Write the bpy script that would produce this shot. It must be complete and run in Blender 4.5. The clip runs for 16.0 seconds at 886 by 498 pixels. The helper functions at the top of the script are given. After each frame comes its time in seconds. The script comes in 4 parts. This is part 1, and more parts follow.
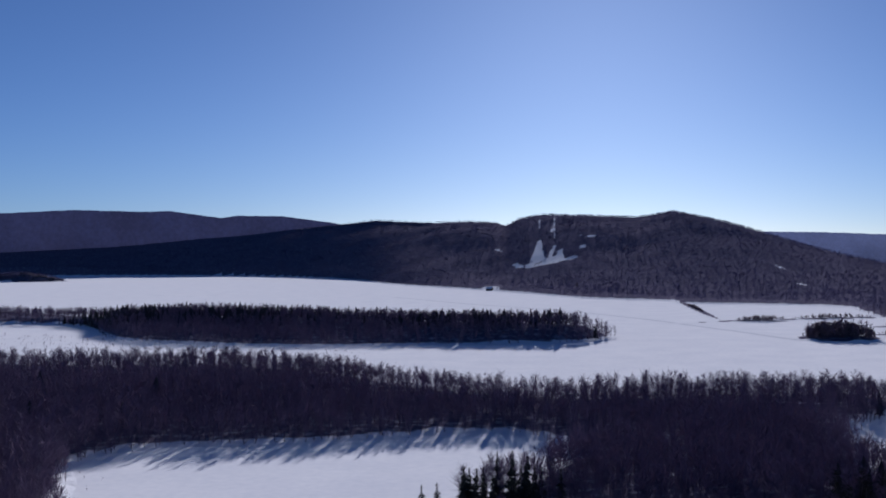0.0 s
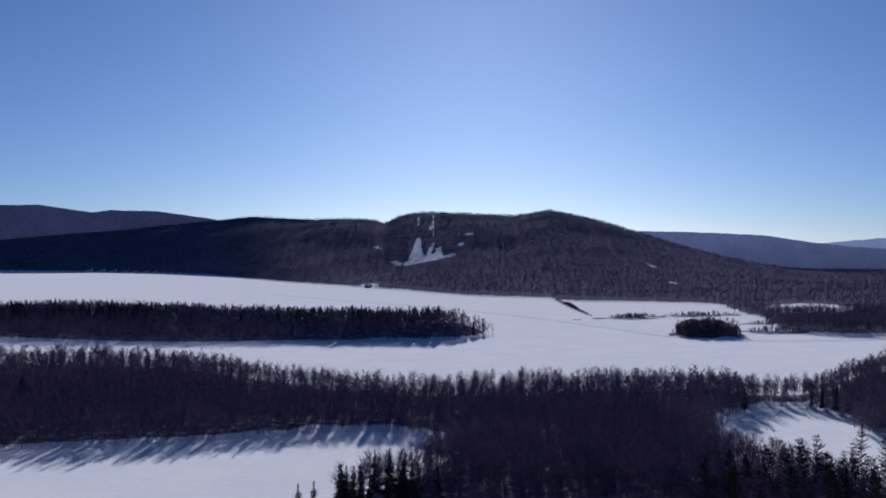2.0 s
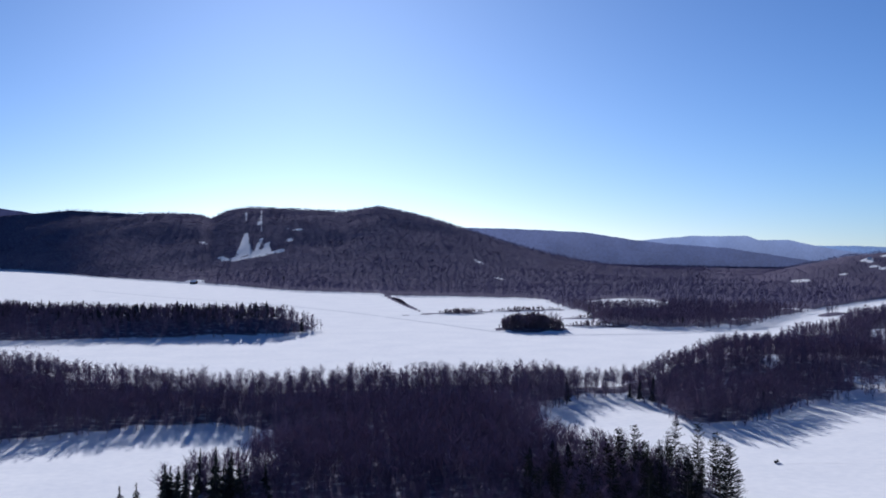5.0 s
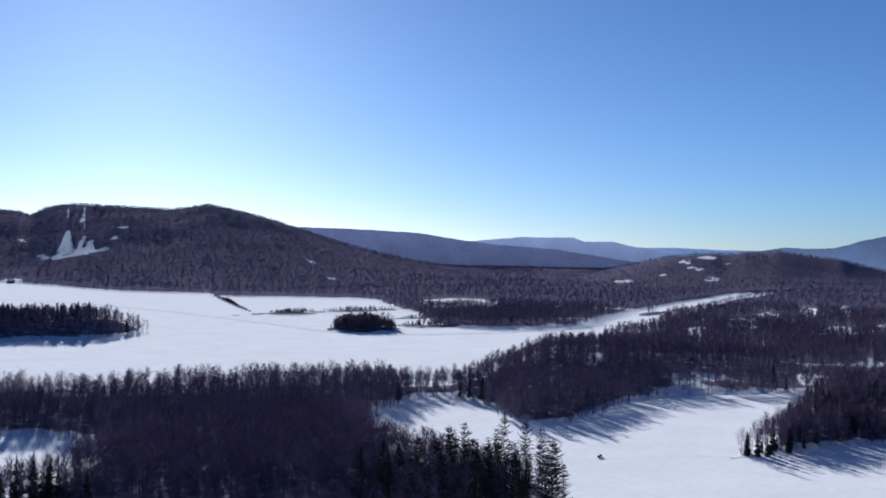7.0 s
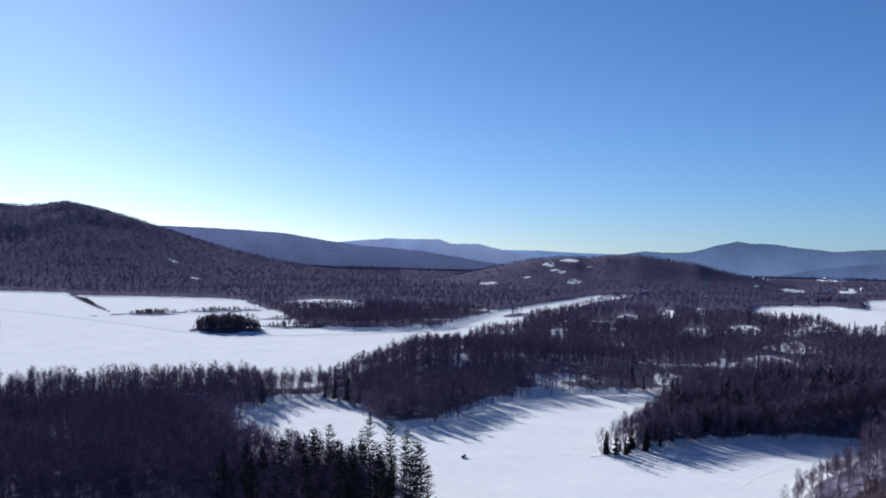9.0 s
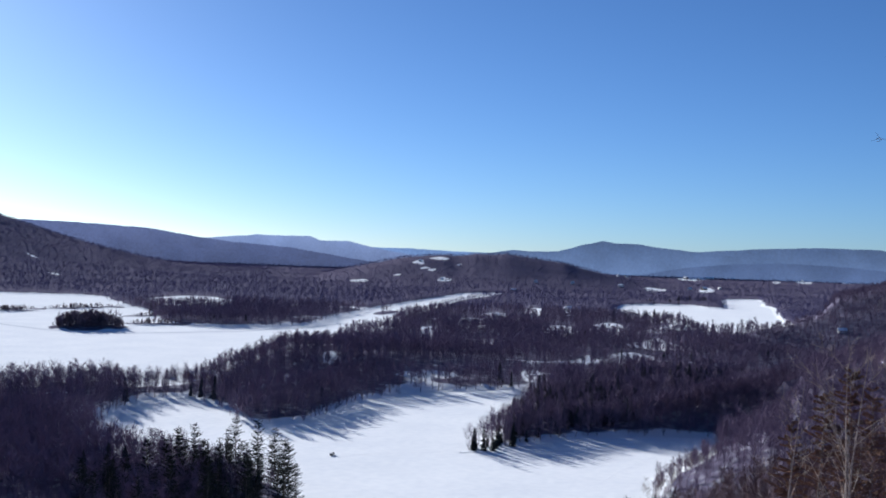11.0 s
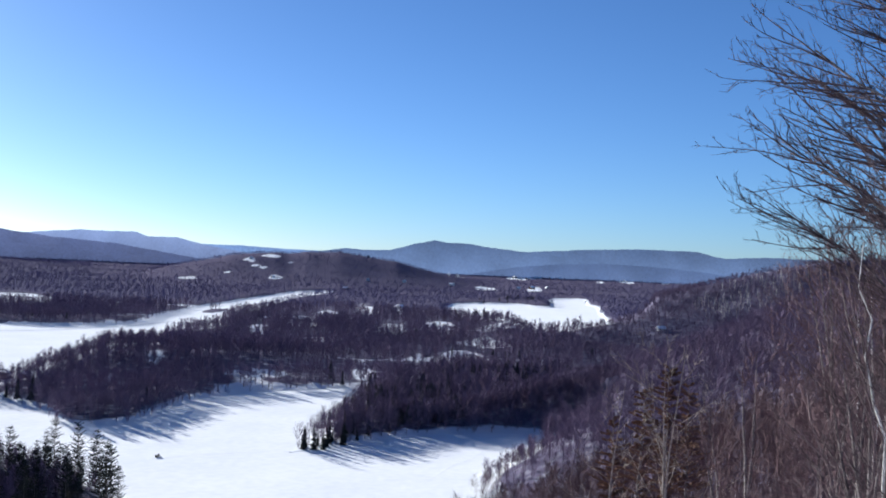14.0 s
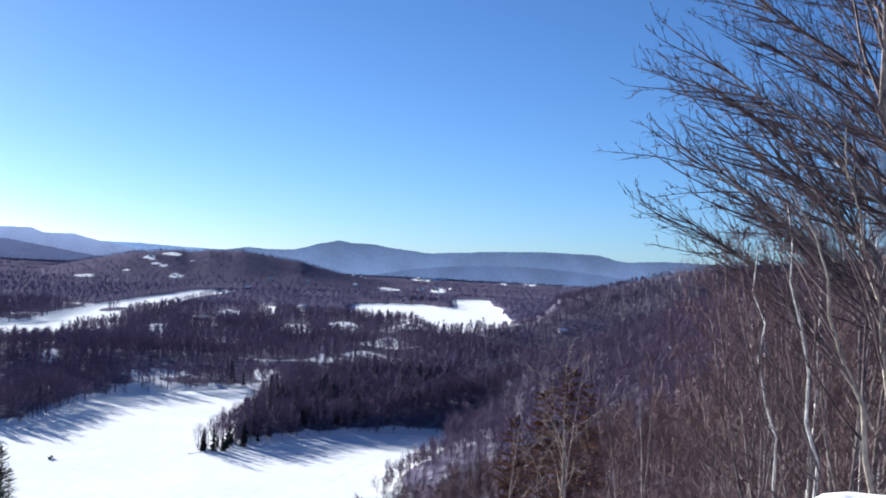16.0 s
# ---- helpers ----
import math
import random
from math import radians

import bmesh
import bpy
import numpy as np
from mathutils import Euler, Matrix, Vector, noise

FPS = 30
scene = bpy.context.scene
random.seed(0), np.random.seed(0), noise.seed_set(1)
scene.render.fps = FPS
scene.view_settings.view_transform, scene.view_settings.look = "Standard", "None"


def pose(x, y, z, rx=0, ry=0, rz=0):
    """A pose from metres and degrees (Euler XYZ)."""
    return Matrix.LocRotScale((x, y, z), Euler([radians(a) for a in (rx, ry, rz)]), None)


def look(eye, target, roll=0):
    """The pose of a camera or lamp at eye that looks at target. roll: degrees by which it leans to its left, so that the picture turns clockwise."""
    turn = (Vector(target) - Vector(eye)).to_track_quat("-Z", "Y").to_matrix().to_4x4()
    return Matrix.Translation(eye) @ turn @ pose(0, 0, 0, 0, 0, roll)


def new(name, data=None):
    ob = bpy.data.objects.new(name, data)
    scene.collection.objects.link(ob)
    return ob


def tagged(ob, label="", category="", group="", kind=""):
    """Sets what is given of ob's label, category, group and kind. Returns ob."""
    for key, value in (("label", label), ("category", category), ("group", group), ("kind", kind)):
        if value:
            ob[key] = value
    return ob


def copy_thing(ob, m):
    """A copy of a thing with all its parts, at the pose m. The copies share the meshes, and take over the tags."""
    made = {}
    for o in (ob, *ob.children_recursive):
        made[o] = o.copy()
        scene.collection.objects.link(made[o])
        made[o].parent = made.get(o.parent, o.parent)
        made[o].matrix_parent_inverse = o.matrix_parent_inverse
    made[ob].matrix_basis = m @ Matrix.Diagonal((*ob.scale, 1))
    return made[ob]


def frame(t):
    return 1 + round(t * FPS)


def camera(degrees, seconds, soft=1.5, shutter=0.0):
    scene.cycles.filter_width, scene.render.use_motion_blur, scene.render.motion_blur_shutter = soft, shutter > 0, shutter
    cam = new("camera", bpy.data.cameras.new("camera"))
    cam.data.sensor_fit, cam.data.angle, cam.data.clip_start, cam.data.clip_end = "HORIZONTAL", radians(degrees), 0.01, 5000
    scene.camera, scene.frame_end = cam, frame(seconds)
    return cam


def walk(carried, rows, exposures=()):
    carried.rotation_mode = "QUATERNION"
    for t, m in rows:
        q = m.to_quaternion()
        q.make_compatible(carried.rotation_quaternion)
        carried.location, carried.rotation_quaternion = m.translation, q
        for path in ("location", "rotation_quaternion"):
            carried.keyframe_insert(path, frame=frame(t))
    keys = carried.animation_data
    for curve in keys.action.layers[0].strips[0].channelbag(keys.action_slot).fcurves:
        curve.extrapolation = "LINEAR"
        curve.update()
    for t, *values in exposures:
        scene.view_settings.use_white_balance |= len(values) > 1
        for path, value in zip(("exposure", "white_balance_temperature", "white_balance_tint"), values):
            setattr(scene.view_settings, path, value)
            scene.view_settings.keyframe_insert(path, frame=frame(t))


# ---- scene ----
cam = camera(43.0, 16.0, soft=1.85)
EYE_Z = 80.0
# seconds, turn to the left, pitch, roll of a camera that stands still on the lookout
TURNS = [
    (0.0, -0.01, 0.20, 0.29), (0.5, -1.78, 0.14, 0.16), (1.0, -3.20, 0.13, 0.12), (1.5, -4.73, 0.10, -0.15), (2.0, -6.17, 0.05, -0.10), (2.5, -7.11, 0.00, -0.31),
    (3.0, -8.56, -0.02, -0.17), (3.2, -9.20, -0.03, -0.20), (5.3, -16.27, -0.13, -0.33), (5.5, -17.47, -0.13, -0.33), (6.0, -21.14, -0.14, -0.38),
    (6.5, -21.80, -0.08, -0.96), (7.0, -23.37, -0.06, -0.68), (7.5, -24.90, -0.02, -0.88), (8.0, -26.66, 0.04, -1.01), (8.5, -28.54, 0.09, -1.03),
    (9.0, -30.15, 0.11, -1.24), (9.2, -30.80, 0.11, -1.28), (11.3, -37.31, 0.15, -1.74), (11.5, -37.63, 0.15, -1.74), (12.0, -39.28, 0.18, -2.02),
    (12.5, -40.78, 0.21, -2.01), (13.0, -42.32, 0.28, -2.16), (13.5, -43.73, 0.33, -2.26), (14.0, -45.27, 0.36, -2.29), (14.5, -46.50, 0.37, -2.27),
    (15.0, -47.87, 0.44, -2.91), (15.5, -49.15, 0.49, -2.86), (16.0, -50.14, 0.63, -3.00),
]
EXPOSURES = [(0.0, 0.43, 5850, 19), (2.5, 0.43, 5850, 18), (3.0, 0.58, 5850, 18), (5.5, 0.95, 5900, 13), (9.0, 1.02, 5950, 10), (12.5, 1.32, 6000, 8), (14.0, 1.44, 6050, 8), (14.5, 1.50, 6070, 8), (16.0, 1.63, 6100, 8)]
walk(cam, [(t, pose(0, 0, EYE_Z, 90 + p, r, y)) for t, y, p, r in TURNS], EXPOSURES)

# ---- light: one low winter sun ahead of the lookout, and the clear sky ----
SUN_AZ, SUN_EL = 8.0, 13.5
world = bpy.data.worlds.new("winter_sky")
scene.world = world
world.use_nodes = True
wn, wl = world.node_tree.nodes, world.node_tree.links
sky = wn.new("ShaderNodeTexSky")
sky.sky_type, sky.sun_disc = "NISHITA", False
sky.sun_elevation, sky.sun_rotation = radians(SUN_EL), radians(SUN_AZ)
sky.altitude, sky.air_density, sky.dust_density, sky.ozone_density = 1200, 0.75, 0.45, 3.0
wn["Background"].inputs["Strength"].default_value = 0.042
deep = wn.new("ShaderNodeMix")
deep.data_type, deep.blend_type = "RGBA", "MULTIPLY"
deep.inputs["Factor"].default_value, deep.inputs["B"].default_value = 1.0, (0.635, 0.80, 1.03, 1)
wl.new(sky.outputs[0], deep.inputs["A"])
wl.new(deep.outputs["Result"], wn["Background"].inputs["Color"])
lamp = bpy.data.lights.new("sun", "SUN")
lamp.energy, lamp.angle, lamp.color = 5.0, radians(0.55), (1.0, 0.96, 0.90)
sun = new("sun", lamp)
toward = Vector((math.sin(radians(SUN_AZ)) * math.cos(radians(SUN_EL)), math.cos(radians(SUN_AZ)) * math.cos(radians(SUN_EL)), math.sin(radians(SUN_EL))))
sun.matrix_world = look(toward * 300 + Vector((0, 0, 200)), Vector((0, 0, 200)))


# ---- materials ----
def material(name, base, rough=0.9, spread=None, scale=0.2, bump=0.0, bump_scale=2.0, island=0.0, per_object=0.0, gloss=0.0):
    """Plain diffuse-like stuff with two scales of mottling between base and spread, relief, and a shift from piece to piece."""
    m = bpy.data.materials.new(name)
    m.use_nodes = True
    n, l = m.node_tree.nodes, m.node_tree.links
    b = n["Principled BSDF"]
    b.inputs["Roughness"].default_value = rough
    b.inputs["Specular IOR Level"].default_value = gloss
    co = n.new("ShaderNodeNewGeometry")
    big, fine = n.new("ShaderNodeTexNoise"), n.new("ShaderNodeTexNoise")
    big.inputs["Scale"].default_value, fine.inputs["Scale"].default_value = scale, scale * 9
    big.inputs["Detail"].default_value, fine.inputs["Detail"].default_value = 4, 3
    for t in (big, fine):
        l.new(co.outputs["Position"], t.inputs["Vector"])
    add = n.new("ShaderNodeMath")
    add.operation = "ADD"
    l.new(big.outputs[0], add.inputs[0])
    l.new(fine.outputs[0], add.inputs[1])
    last = add.outputs[0]
    if island or per_object:
        src = co.outputs["Random Per Island"] if island else n.new("ShaderNodeObjectInfo").outputs["Random"]
        mad = n.new("ShaderNodeMath")
        mad.operation = "MULTIPLY_ADD"
        mad.inputs[1].default_value = island or per_object
        l.new(src, mad.inputs[0])
        l.new(last, mad.inputs[2])
        last = mad.outputs[0]
    ramp = n.new("ShaderNodeMapRange")
    ramp.inputs["From Min"].default_value, ramp.inputs["From Max"].default_value = 0.75, 1.3 + max(island, per_object)
    l.new(last, ramp.inputs["Value"])
    mix = n.new("ShaderNodeMix")
    mix.data_type = "RGBA"
    mix.inputs["A"].default_value, mix.inputs["B"].default_value = (*base, 1), (*(spread or base), 1)
    l.new(ramp.outputs[0], mix.inputs["Factor"])
    l.new(mix.outputs["Result"], b.inputs["Base Color"])
    if bump:
        bt, bn = n.new("ShaderNodeTexNoise"), n.new("ShaderNodeBump")
        bt.inputs["Scale"].default_value, bt.inputs["Detail"].default_value = bump_scale, 5
        l.new(co.outputs["Position"], bt.inputs["Vector"])
        bn.inputs["Strength"].default_value, bn.inputs["Distance"].default_value = bump, 0.5 / bump_scale
        l.new(bt.outputs[0], bn.inputs["Height"])
        l.new(bn.outputs[0], b.inputs["Normal"])
    return m


SNOW_ICE = material("lake_snow", (0.78, 0.80, 0.84), 0.75, (0.88, 0.89, 0.91), 0.03, 0.05, 0.25)
SNOW = material("snow", (0.80, 0.82, 0.85), 0.7, (0.90, 0.90, 0.92), 0.4, 0.3, 3.0)
BARE = material("bare_twigs", (0.122, 0.096, 0.143), 0.9, (0.212, 0.165, 0.228), 0.05, island=0.22)
SCRUB = material("island_thicket", (0.11, 0.085, 0.105), 0.9, (0.20, 0.155, 0.18), 0.05, island=0.3)
TWIG_WARM = material("brown_twigs", (0.048, 0.026, 0.030), 0.8, (0.235, 0.15, 0.152), 2.4, per_object=0.5, gloss=0.15)
HILL_BARE = material("hillside_twigs", (0.108, 0.072, 0.077), 0.9, (0.165, 0.113, 0.116), 0.06, island=0.1)
# crowns of the far woods, blue cast of distant haze put into their colour
HAZED_CROWNS = material("hazed_hardwood_crowns", (0.114, 0.104, 0.190), 0.95, (0.165, 0.147, 0.26), 0.012, island=0.1)
CONIFER = material("conifer_needles", (0.045, 0.044, 0.048), 0.9, (0.095, 0.086, 0.088), 0.08, island=0.4)
PINE = material("pine_needles", (0.032, 0.037, 0.034), 0.9, (0.078, 0.078, 0.066), 0.3, island=0.5)
BROWN_PINE = material("weathered_needles", (0.13, 0.080, 0.062), 0.9, (0.245, 0.150, 0.108), 0.5, island=0.6)
BARK = material("grey_bark", (0.07, 0.058, 0.056), 0.9, (0.33, 0.28, 0.26), 1.6, 0.5, 9.0, gloss=0.15)
TWIG = material("twig_bark", (0.026, 0.018, 0.022), 0.75, (0.17, 0.118, 0.118), 1.1, per_object=0.3, gloss=0.2)
PALE_BARK = material("pale_bark", (0.19, 0.155, 0.127), 0.85, (0.44, 0.37, 0.31), 2.0, 0.4, 8.0, gloss=0.15)
BIRCH = material("birch_bark", (0.16, 0.14, 0.13), 0.7, (0.80, 0.77, 0.72), 2.2, 0.3, 6.0, gloss=0.25)
PAINT = material("white_clapboard", (0.62, 0.61, 0.58), 0.6, (0.80, 0.79, 0.76), 0.8, per_object=0.5, gloss=0.3)
TIMBER = material("brown_timber", (0.10, 0.065, 0.045), 0.8, (0.20, 0.14, 0.10), 0.8, per_object=0.5, gloss=0.2)
GLASS = material("window_glass", (0.02, 0.025, 0.03), 0.08, (0.04, 0.045, 0.05), 0.5, gloss=0.5)
DARK = material("black_plastic", (0.012, 0.012, 0.014), 0.4, (0.03, 0.03, 0.034), 4.0, gloss=0.5)
PACKED = material("packed_snow", (0.60, 0.63, 0.68), 0.8, (0.74, 0.76, 0.79), 0.2, 0.2, 1.0)


def ground_material():
    """Snow on open land, leaf litter, trunks and shrubs with snow between them where woods stand (by the attribute 'woods')."""
    m = bpy.data.materials.new("winter_ground")
    m.use_nodes = True
    n, l = m.node_tree.nodes, m.node_tree.links
    b = n["Principled BSDF"]
    b.inputs["Roughness"].default_value, b.inputs["Specular IOR Level"].default_value = 0.95, 0.0
    geo = n.new("ShaderNodeNewGeometry")
    at = n.new("ShaderNodeAttribute")
    at.attribute_name = "woods"
    noises = []
    for s, d in ((0.012, 6), (0.16, 5)):
        t = n.new("ShaderNodeTexNoise")
        t.inputs["Scale"].default_value, t.inputs["Detail"].default_value = s, d
        l.new(geo.outputs["Position"], t.inputs["Vector"])
        noises.append(t)
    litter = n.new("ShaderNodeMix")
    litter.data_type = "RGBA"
    # leaf litter tones, tinted blue to paint in the haze over far slopes
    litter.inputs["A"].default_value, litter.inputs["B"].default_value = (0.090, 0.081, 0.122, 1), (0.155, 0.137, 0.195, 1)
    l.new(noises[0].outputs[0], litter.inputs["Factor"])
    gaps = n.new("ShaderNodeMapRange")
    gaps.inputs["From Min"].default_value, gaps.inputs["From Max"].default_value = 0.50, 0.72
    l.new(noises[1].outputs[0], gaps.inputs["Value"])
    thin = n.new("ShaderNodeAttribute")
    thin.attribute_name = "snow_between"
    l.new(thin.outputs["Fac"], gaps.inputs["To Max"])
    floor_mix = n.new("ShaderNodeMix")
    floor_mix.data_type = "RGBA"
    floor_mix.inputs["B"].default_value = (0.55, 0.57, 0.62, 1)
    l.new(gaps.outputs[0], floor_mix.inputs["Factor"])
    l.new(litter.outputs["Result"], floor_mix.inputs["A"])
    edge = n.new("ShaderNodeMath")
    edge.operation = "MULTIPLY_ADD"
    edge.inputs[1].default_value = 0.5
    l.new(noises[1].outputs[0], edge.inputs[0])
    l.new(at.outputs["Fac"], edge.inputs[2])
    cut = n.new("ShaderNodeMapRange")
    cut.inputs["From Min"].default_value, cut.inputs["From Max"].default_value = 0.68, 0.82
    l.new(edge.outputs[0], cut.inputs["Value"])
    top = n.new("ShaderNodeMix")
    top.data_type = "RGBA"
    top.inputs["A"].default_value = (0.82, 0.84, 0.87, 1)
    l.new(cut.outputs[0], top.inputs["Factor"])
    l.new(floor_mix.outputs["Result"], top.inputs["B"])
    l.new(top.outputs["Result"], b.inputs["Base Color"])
    bn = n.new("ShaderNodeBump")
    bn.inputs["Strength"].default_value, bn.inputs["Distance"].default_value = 0.4, 2.5
    l.new(noises[1].outputs[0], bn.inputs["Height"])
    l.new(bn.outputs[0], b.inputs["Normal"])
    return m


GROUND = ground_material()


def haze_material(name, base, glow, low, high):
    """Ridges so far off that the air before them shines: this haze is put into their emission, low at the valley floor,
    high at the crest.
    """
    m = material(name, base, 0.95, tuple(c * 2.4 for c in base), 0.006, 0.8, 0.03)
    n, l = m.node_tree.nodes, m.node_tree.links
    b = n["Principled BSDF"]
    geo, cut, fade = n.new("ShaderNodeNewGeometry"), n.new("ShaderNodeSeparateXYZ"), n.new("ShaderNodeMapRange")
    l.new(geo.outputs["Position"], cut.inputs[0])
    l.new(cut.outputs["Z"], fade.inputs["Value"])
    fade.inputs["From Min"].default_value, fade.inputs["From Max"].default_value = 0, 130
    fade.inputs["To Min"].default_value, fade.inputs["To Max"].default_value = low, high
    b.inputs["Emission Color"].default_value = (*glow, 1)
    # noise makes the painted glow uneven, as texture on the slopes
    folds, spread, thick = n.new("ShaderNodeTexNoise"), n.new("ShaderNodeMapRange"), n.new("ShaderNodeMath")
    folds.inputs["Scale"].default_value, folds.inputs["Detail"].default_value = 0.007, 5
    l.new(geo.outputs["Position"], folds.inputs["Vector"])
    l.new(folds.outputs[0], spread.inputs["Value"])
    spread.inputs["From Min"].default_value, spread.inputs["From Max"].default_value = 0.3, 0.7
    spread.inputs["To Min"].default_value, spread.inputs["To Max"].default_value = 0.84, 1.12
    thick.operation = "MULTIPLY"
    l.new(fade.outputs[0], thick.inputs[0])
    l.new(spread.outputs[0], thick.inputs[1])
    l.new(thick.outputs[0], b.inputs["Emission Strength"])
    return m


# each ridge glows by its own amount, in place of air in between
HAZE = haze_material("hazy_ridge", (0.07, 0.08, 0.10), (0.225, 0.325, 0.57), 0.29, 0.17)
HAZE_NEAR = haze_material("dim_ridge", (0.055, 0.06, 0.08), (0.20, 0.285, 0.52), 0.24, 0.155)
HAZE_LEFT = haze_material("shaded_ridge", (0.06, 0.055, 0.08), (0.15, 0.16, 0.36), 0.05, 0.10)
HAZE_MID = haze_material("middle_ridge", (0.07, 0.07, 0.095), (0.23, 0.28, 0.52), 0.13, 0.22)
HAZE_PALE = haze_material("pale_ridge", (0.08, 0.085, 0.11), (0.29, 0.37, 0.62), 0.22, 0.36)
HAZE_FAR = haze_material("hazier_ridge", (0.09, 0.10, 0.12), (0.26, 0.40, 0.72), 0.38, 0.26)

# ---- plan: lakes, islands, clearings and hills, in metres from the lookout ----
MAIN_LAKE = [
    (-1730, 4100), (-1030, 4190), (-430, 3690), (-90, 2805), (133, 2285), (252, 1956), (362, 1850), (385, 1740), (562, 1649), (545, 1480), (525, 1380), (507, 1257),
    (470, 1150), (458, 1050), (569, 1003), (716, 1157), (948, 1369), (1227, 1612), (1330, 1700), (1406, 1690), (1120, 1450), (850, 1190), (735, 1075), (640, 945),
    (545, 880), (485, 800), (418, 757), (325, 664), (284, 622), (247, 590), (231, 625), (182, 624), (135, 618), (65, 616), (20, 635), (-28, 680), (-67, 738),
    (-130, 785), (-200, 800), (-320, 815), (-430, 900), (-620, 1230), (-510, 1300), (-394, 1236), (-313, 1068), (-175, 981), (-41, 973), (107, 988), (160, 1057),
    (110, 1120),
]
MAIN_LAKE = MAIN_LAKE + [(0, 1150), (-200, 1250), (-420, 1400), (-800, 1800), (-1300, 2700)]
POND_A = [(-131, 398), (-140, 424), (-137, 446), (-125, 460), (-105, 466), (-68, 470), (-21, 485), (12, 499), (40, 480), (49, 448), (34, 410), (2, 355), (-12, 290), (-80, 275), (-110, 330), (-121, 368)]
POND_B = [
    (172, 470), (181, 490), (216, 539), (237, 546), (241, 513), (232, 460), (255, 449), (270, 453), (316, 494), (352, 508), (385, 512), (415, 508), (440, 492), (348, 417),
    (284, 360), (280, 351), (316, 353), (350, 352), (385, 342), (392, 326), (345, 298), (288, 268), (245, 215), (190, 220), (184, 300), (189, 330), (184, 362), (164, 388), (160, 428),
]
FAR_LAKE = [(1099, 1064), (1297, 1257), (1403, 1316), (1490, 1300), (1461, 1225), (1503, 1212), (1671, 1356), (1809, 1459), (1892, 1459), (1662, 1270), (1599, 1203), (1322, 985), (1171, 851), (1009, 733), (929, 719), (910, 758), (1003, 860), (1036, 959)]
# islands: x, y, half length, half width, turn of the long side in degrees from east
ISLANDS = [(362, 1030, 34, 30, 10), (358, 1284, 26, 8, -15), (462, 1331, 58, 6, 14), (368, 1301, 40, 1.8, 24), (352, 1570, 110, 2.2, 83.5), (488, 1172, 30, 11, -8), (438, 1056, 32, 9, -10),
           (560, 1120, 40, 9, 35), (-1290, 3420, 150, 90, 0), (800, 1190, 40, 9, 45)]
# glades in the woods, long towards the lookout: far end x, y, half width
GLADES = [(640, 1470, 26), (690, 1455, 26), (390, 646, 6), (513, 582, 8), (520, 532, 4), (665, 630, 26), (880, 864, 13),
          (797, 1012, 13), (677, 930, 9), (891, 1077, 9), (1121, 1196, 9), (872, 859, 12), (2229, 1875, 28), (2107, 1930, 36), (3449, 3006, 40), (3600, 3060, 45),
          (3800, 2700, 36), (3613, 2693, 22), (3092, 2980, 36), (285, 640, 9),
          (879, 867, 10), (783, 715, 36), (603, 619, 6), (1135, 1211, 8), (836, 766, 8), (3069, 2961, 24), (3330, 2863, 30), (4141, 3376, 40),
          (4276, 3424, 45), (4326, 3137, 30), (4237, 2898, 40), (4071, 2692, 25), (2343, 1961, 18)]
CLEARINGS = [(x * 0.96, y * 0.96, 0.042 * math.hypot(x, y) + 4, w * 0.7, math.degrees(math.atan2(y, x))) for x, y, w in GLADES]
CLEARINGS += [(x * 0.93, y * 0.93, 0.07 * math.hypot(x, y), w, math.degrees(math.atan2(y, x))) for x, y, w in ((826, 1046, 16), (700, 959, 9), (939, 1139, 15), (1087, 1230, 14), (849, 915, 18), (939, 929, 20))]
CLEARINGS += [(272, 624, 14, 32, 10), (180, 508, 24, 9, 65), (1635, 2285, 34, 16, 54), (1712, 2306, 36, 24, 54), (1585, 2195, 17, 11, 54), (1588, 2162, 15, 10, 54), (1690, 2195, 13, 7, 53), (1481, 2155, 12, 5, 56), (650, 1450, 108, 56, 66), (1345, 2108, 46, 22, 57), (1507, 2010, 42, 17, 53), (55, 610, 150, 3.5, -14)]
# the lakeside meadow and small openings on the mountain: x, y, half length, half width, turn
PISTES = [(100, 2392, 20, 55, 0), (686, 2150, 9, 26, 0), (752, 2510, 8, 40, 0)]
# ski runs on the mountain: both ends of a stretch, x, y and half width
RUNS = [((273, 3174, 5), (238, 2835, 19)), ((312, 2970, 5), (287, 2795, 14)), ((262, 2790, 6), (280, 2910, 6)), ((280, 2910, 6), (303, 3040, 5)), ((190, 2815, 14), (228, 2768, 22)), ((228, 2768, 22), (265, 2775, 24)),
        ((265, 2775, 24), (318, 2795, 16)), ((318, 2795, 14), (336, 2835, 6)), ((180, 2890, 6), (192, 2820, 8)), ((370, 3140, 12), (388, 3150, 9)), ((388, 3150, 11), (415, 3120, 13)), ((365, 2950, 9), (378, 3005, 6)), ((161, 3185, 9), (150, 3240, 6)),
        ((331, 3809, 2.0), (280, 3300, 1.2)), ((372, 3723, 2.0), (312, 3150, 1.4)), ((352, 3780, 1.5), (318, 3300, 1.0))]
# low young growth: x, y, half length, half width, turn
YOUNG = [(-10, 602, 70, 9, -12), (470, 560, 90, 40, -20)]
# stands of conifers
DARK_STANDS = [(392, 412, 60, 42, 40), (560, 500, 150, 70, 42), (-200, 1155, 330, 60, -21), (1470, 1270, 60, 60, 40), (120, 335, 40, 40, 0), (-1290, 3420, 160, 80, 0), (945, 850, 120, 22, 58), (1500, 1330, 190, 60, 25), (420, 500, 60, 30, 60)]


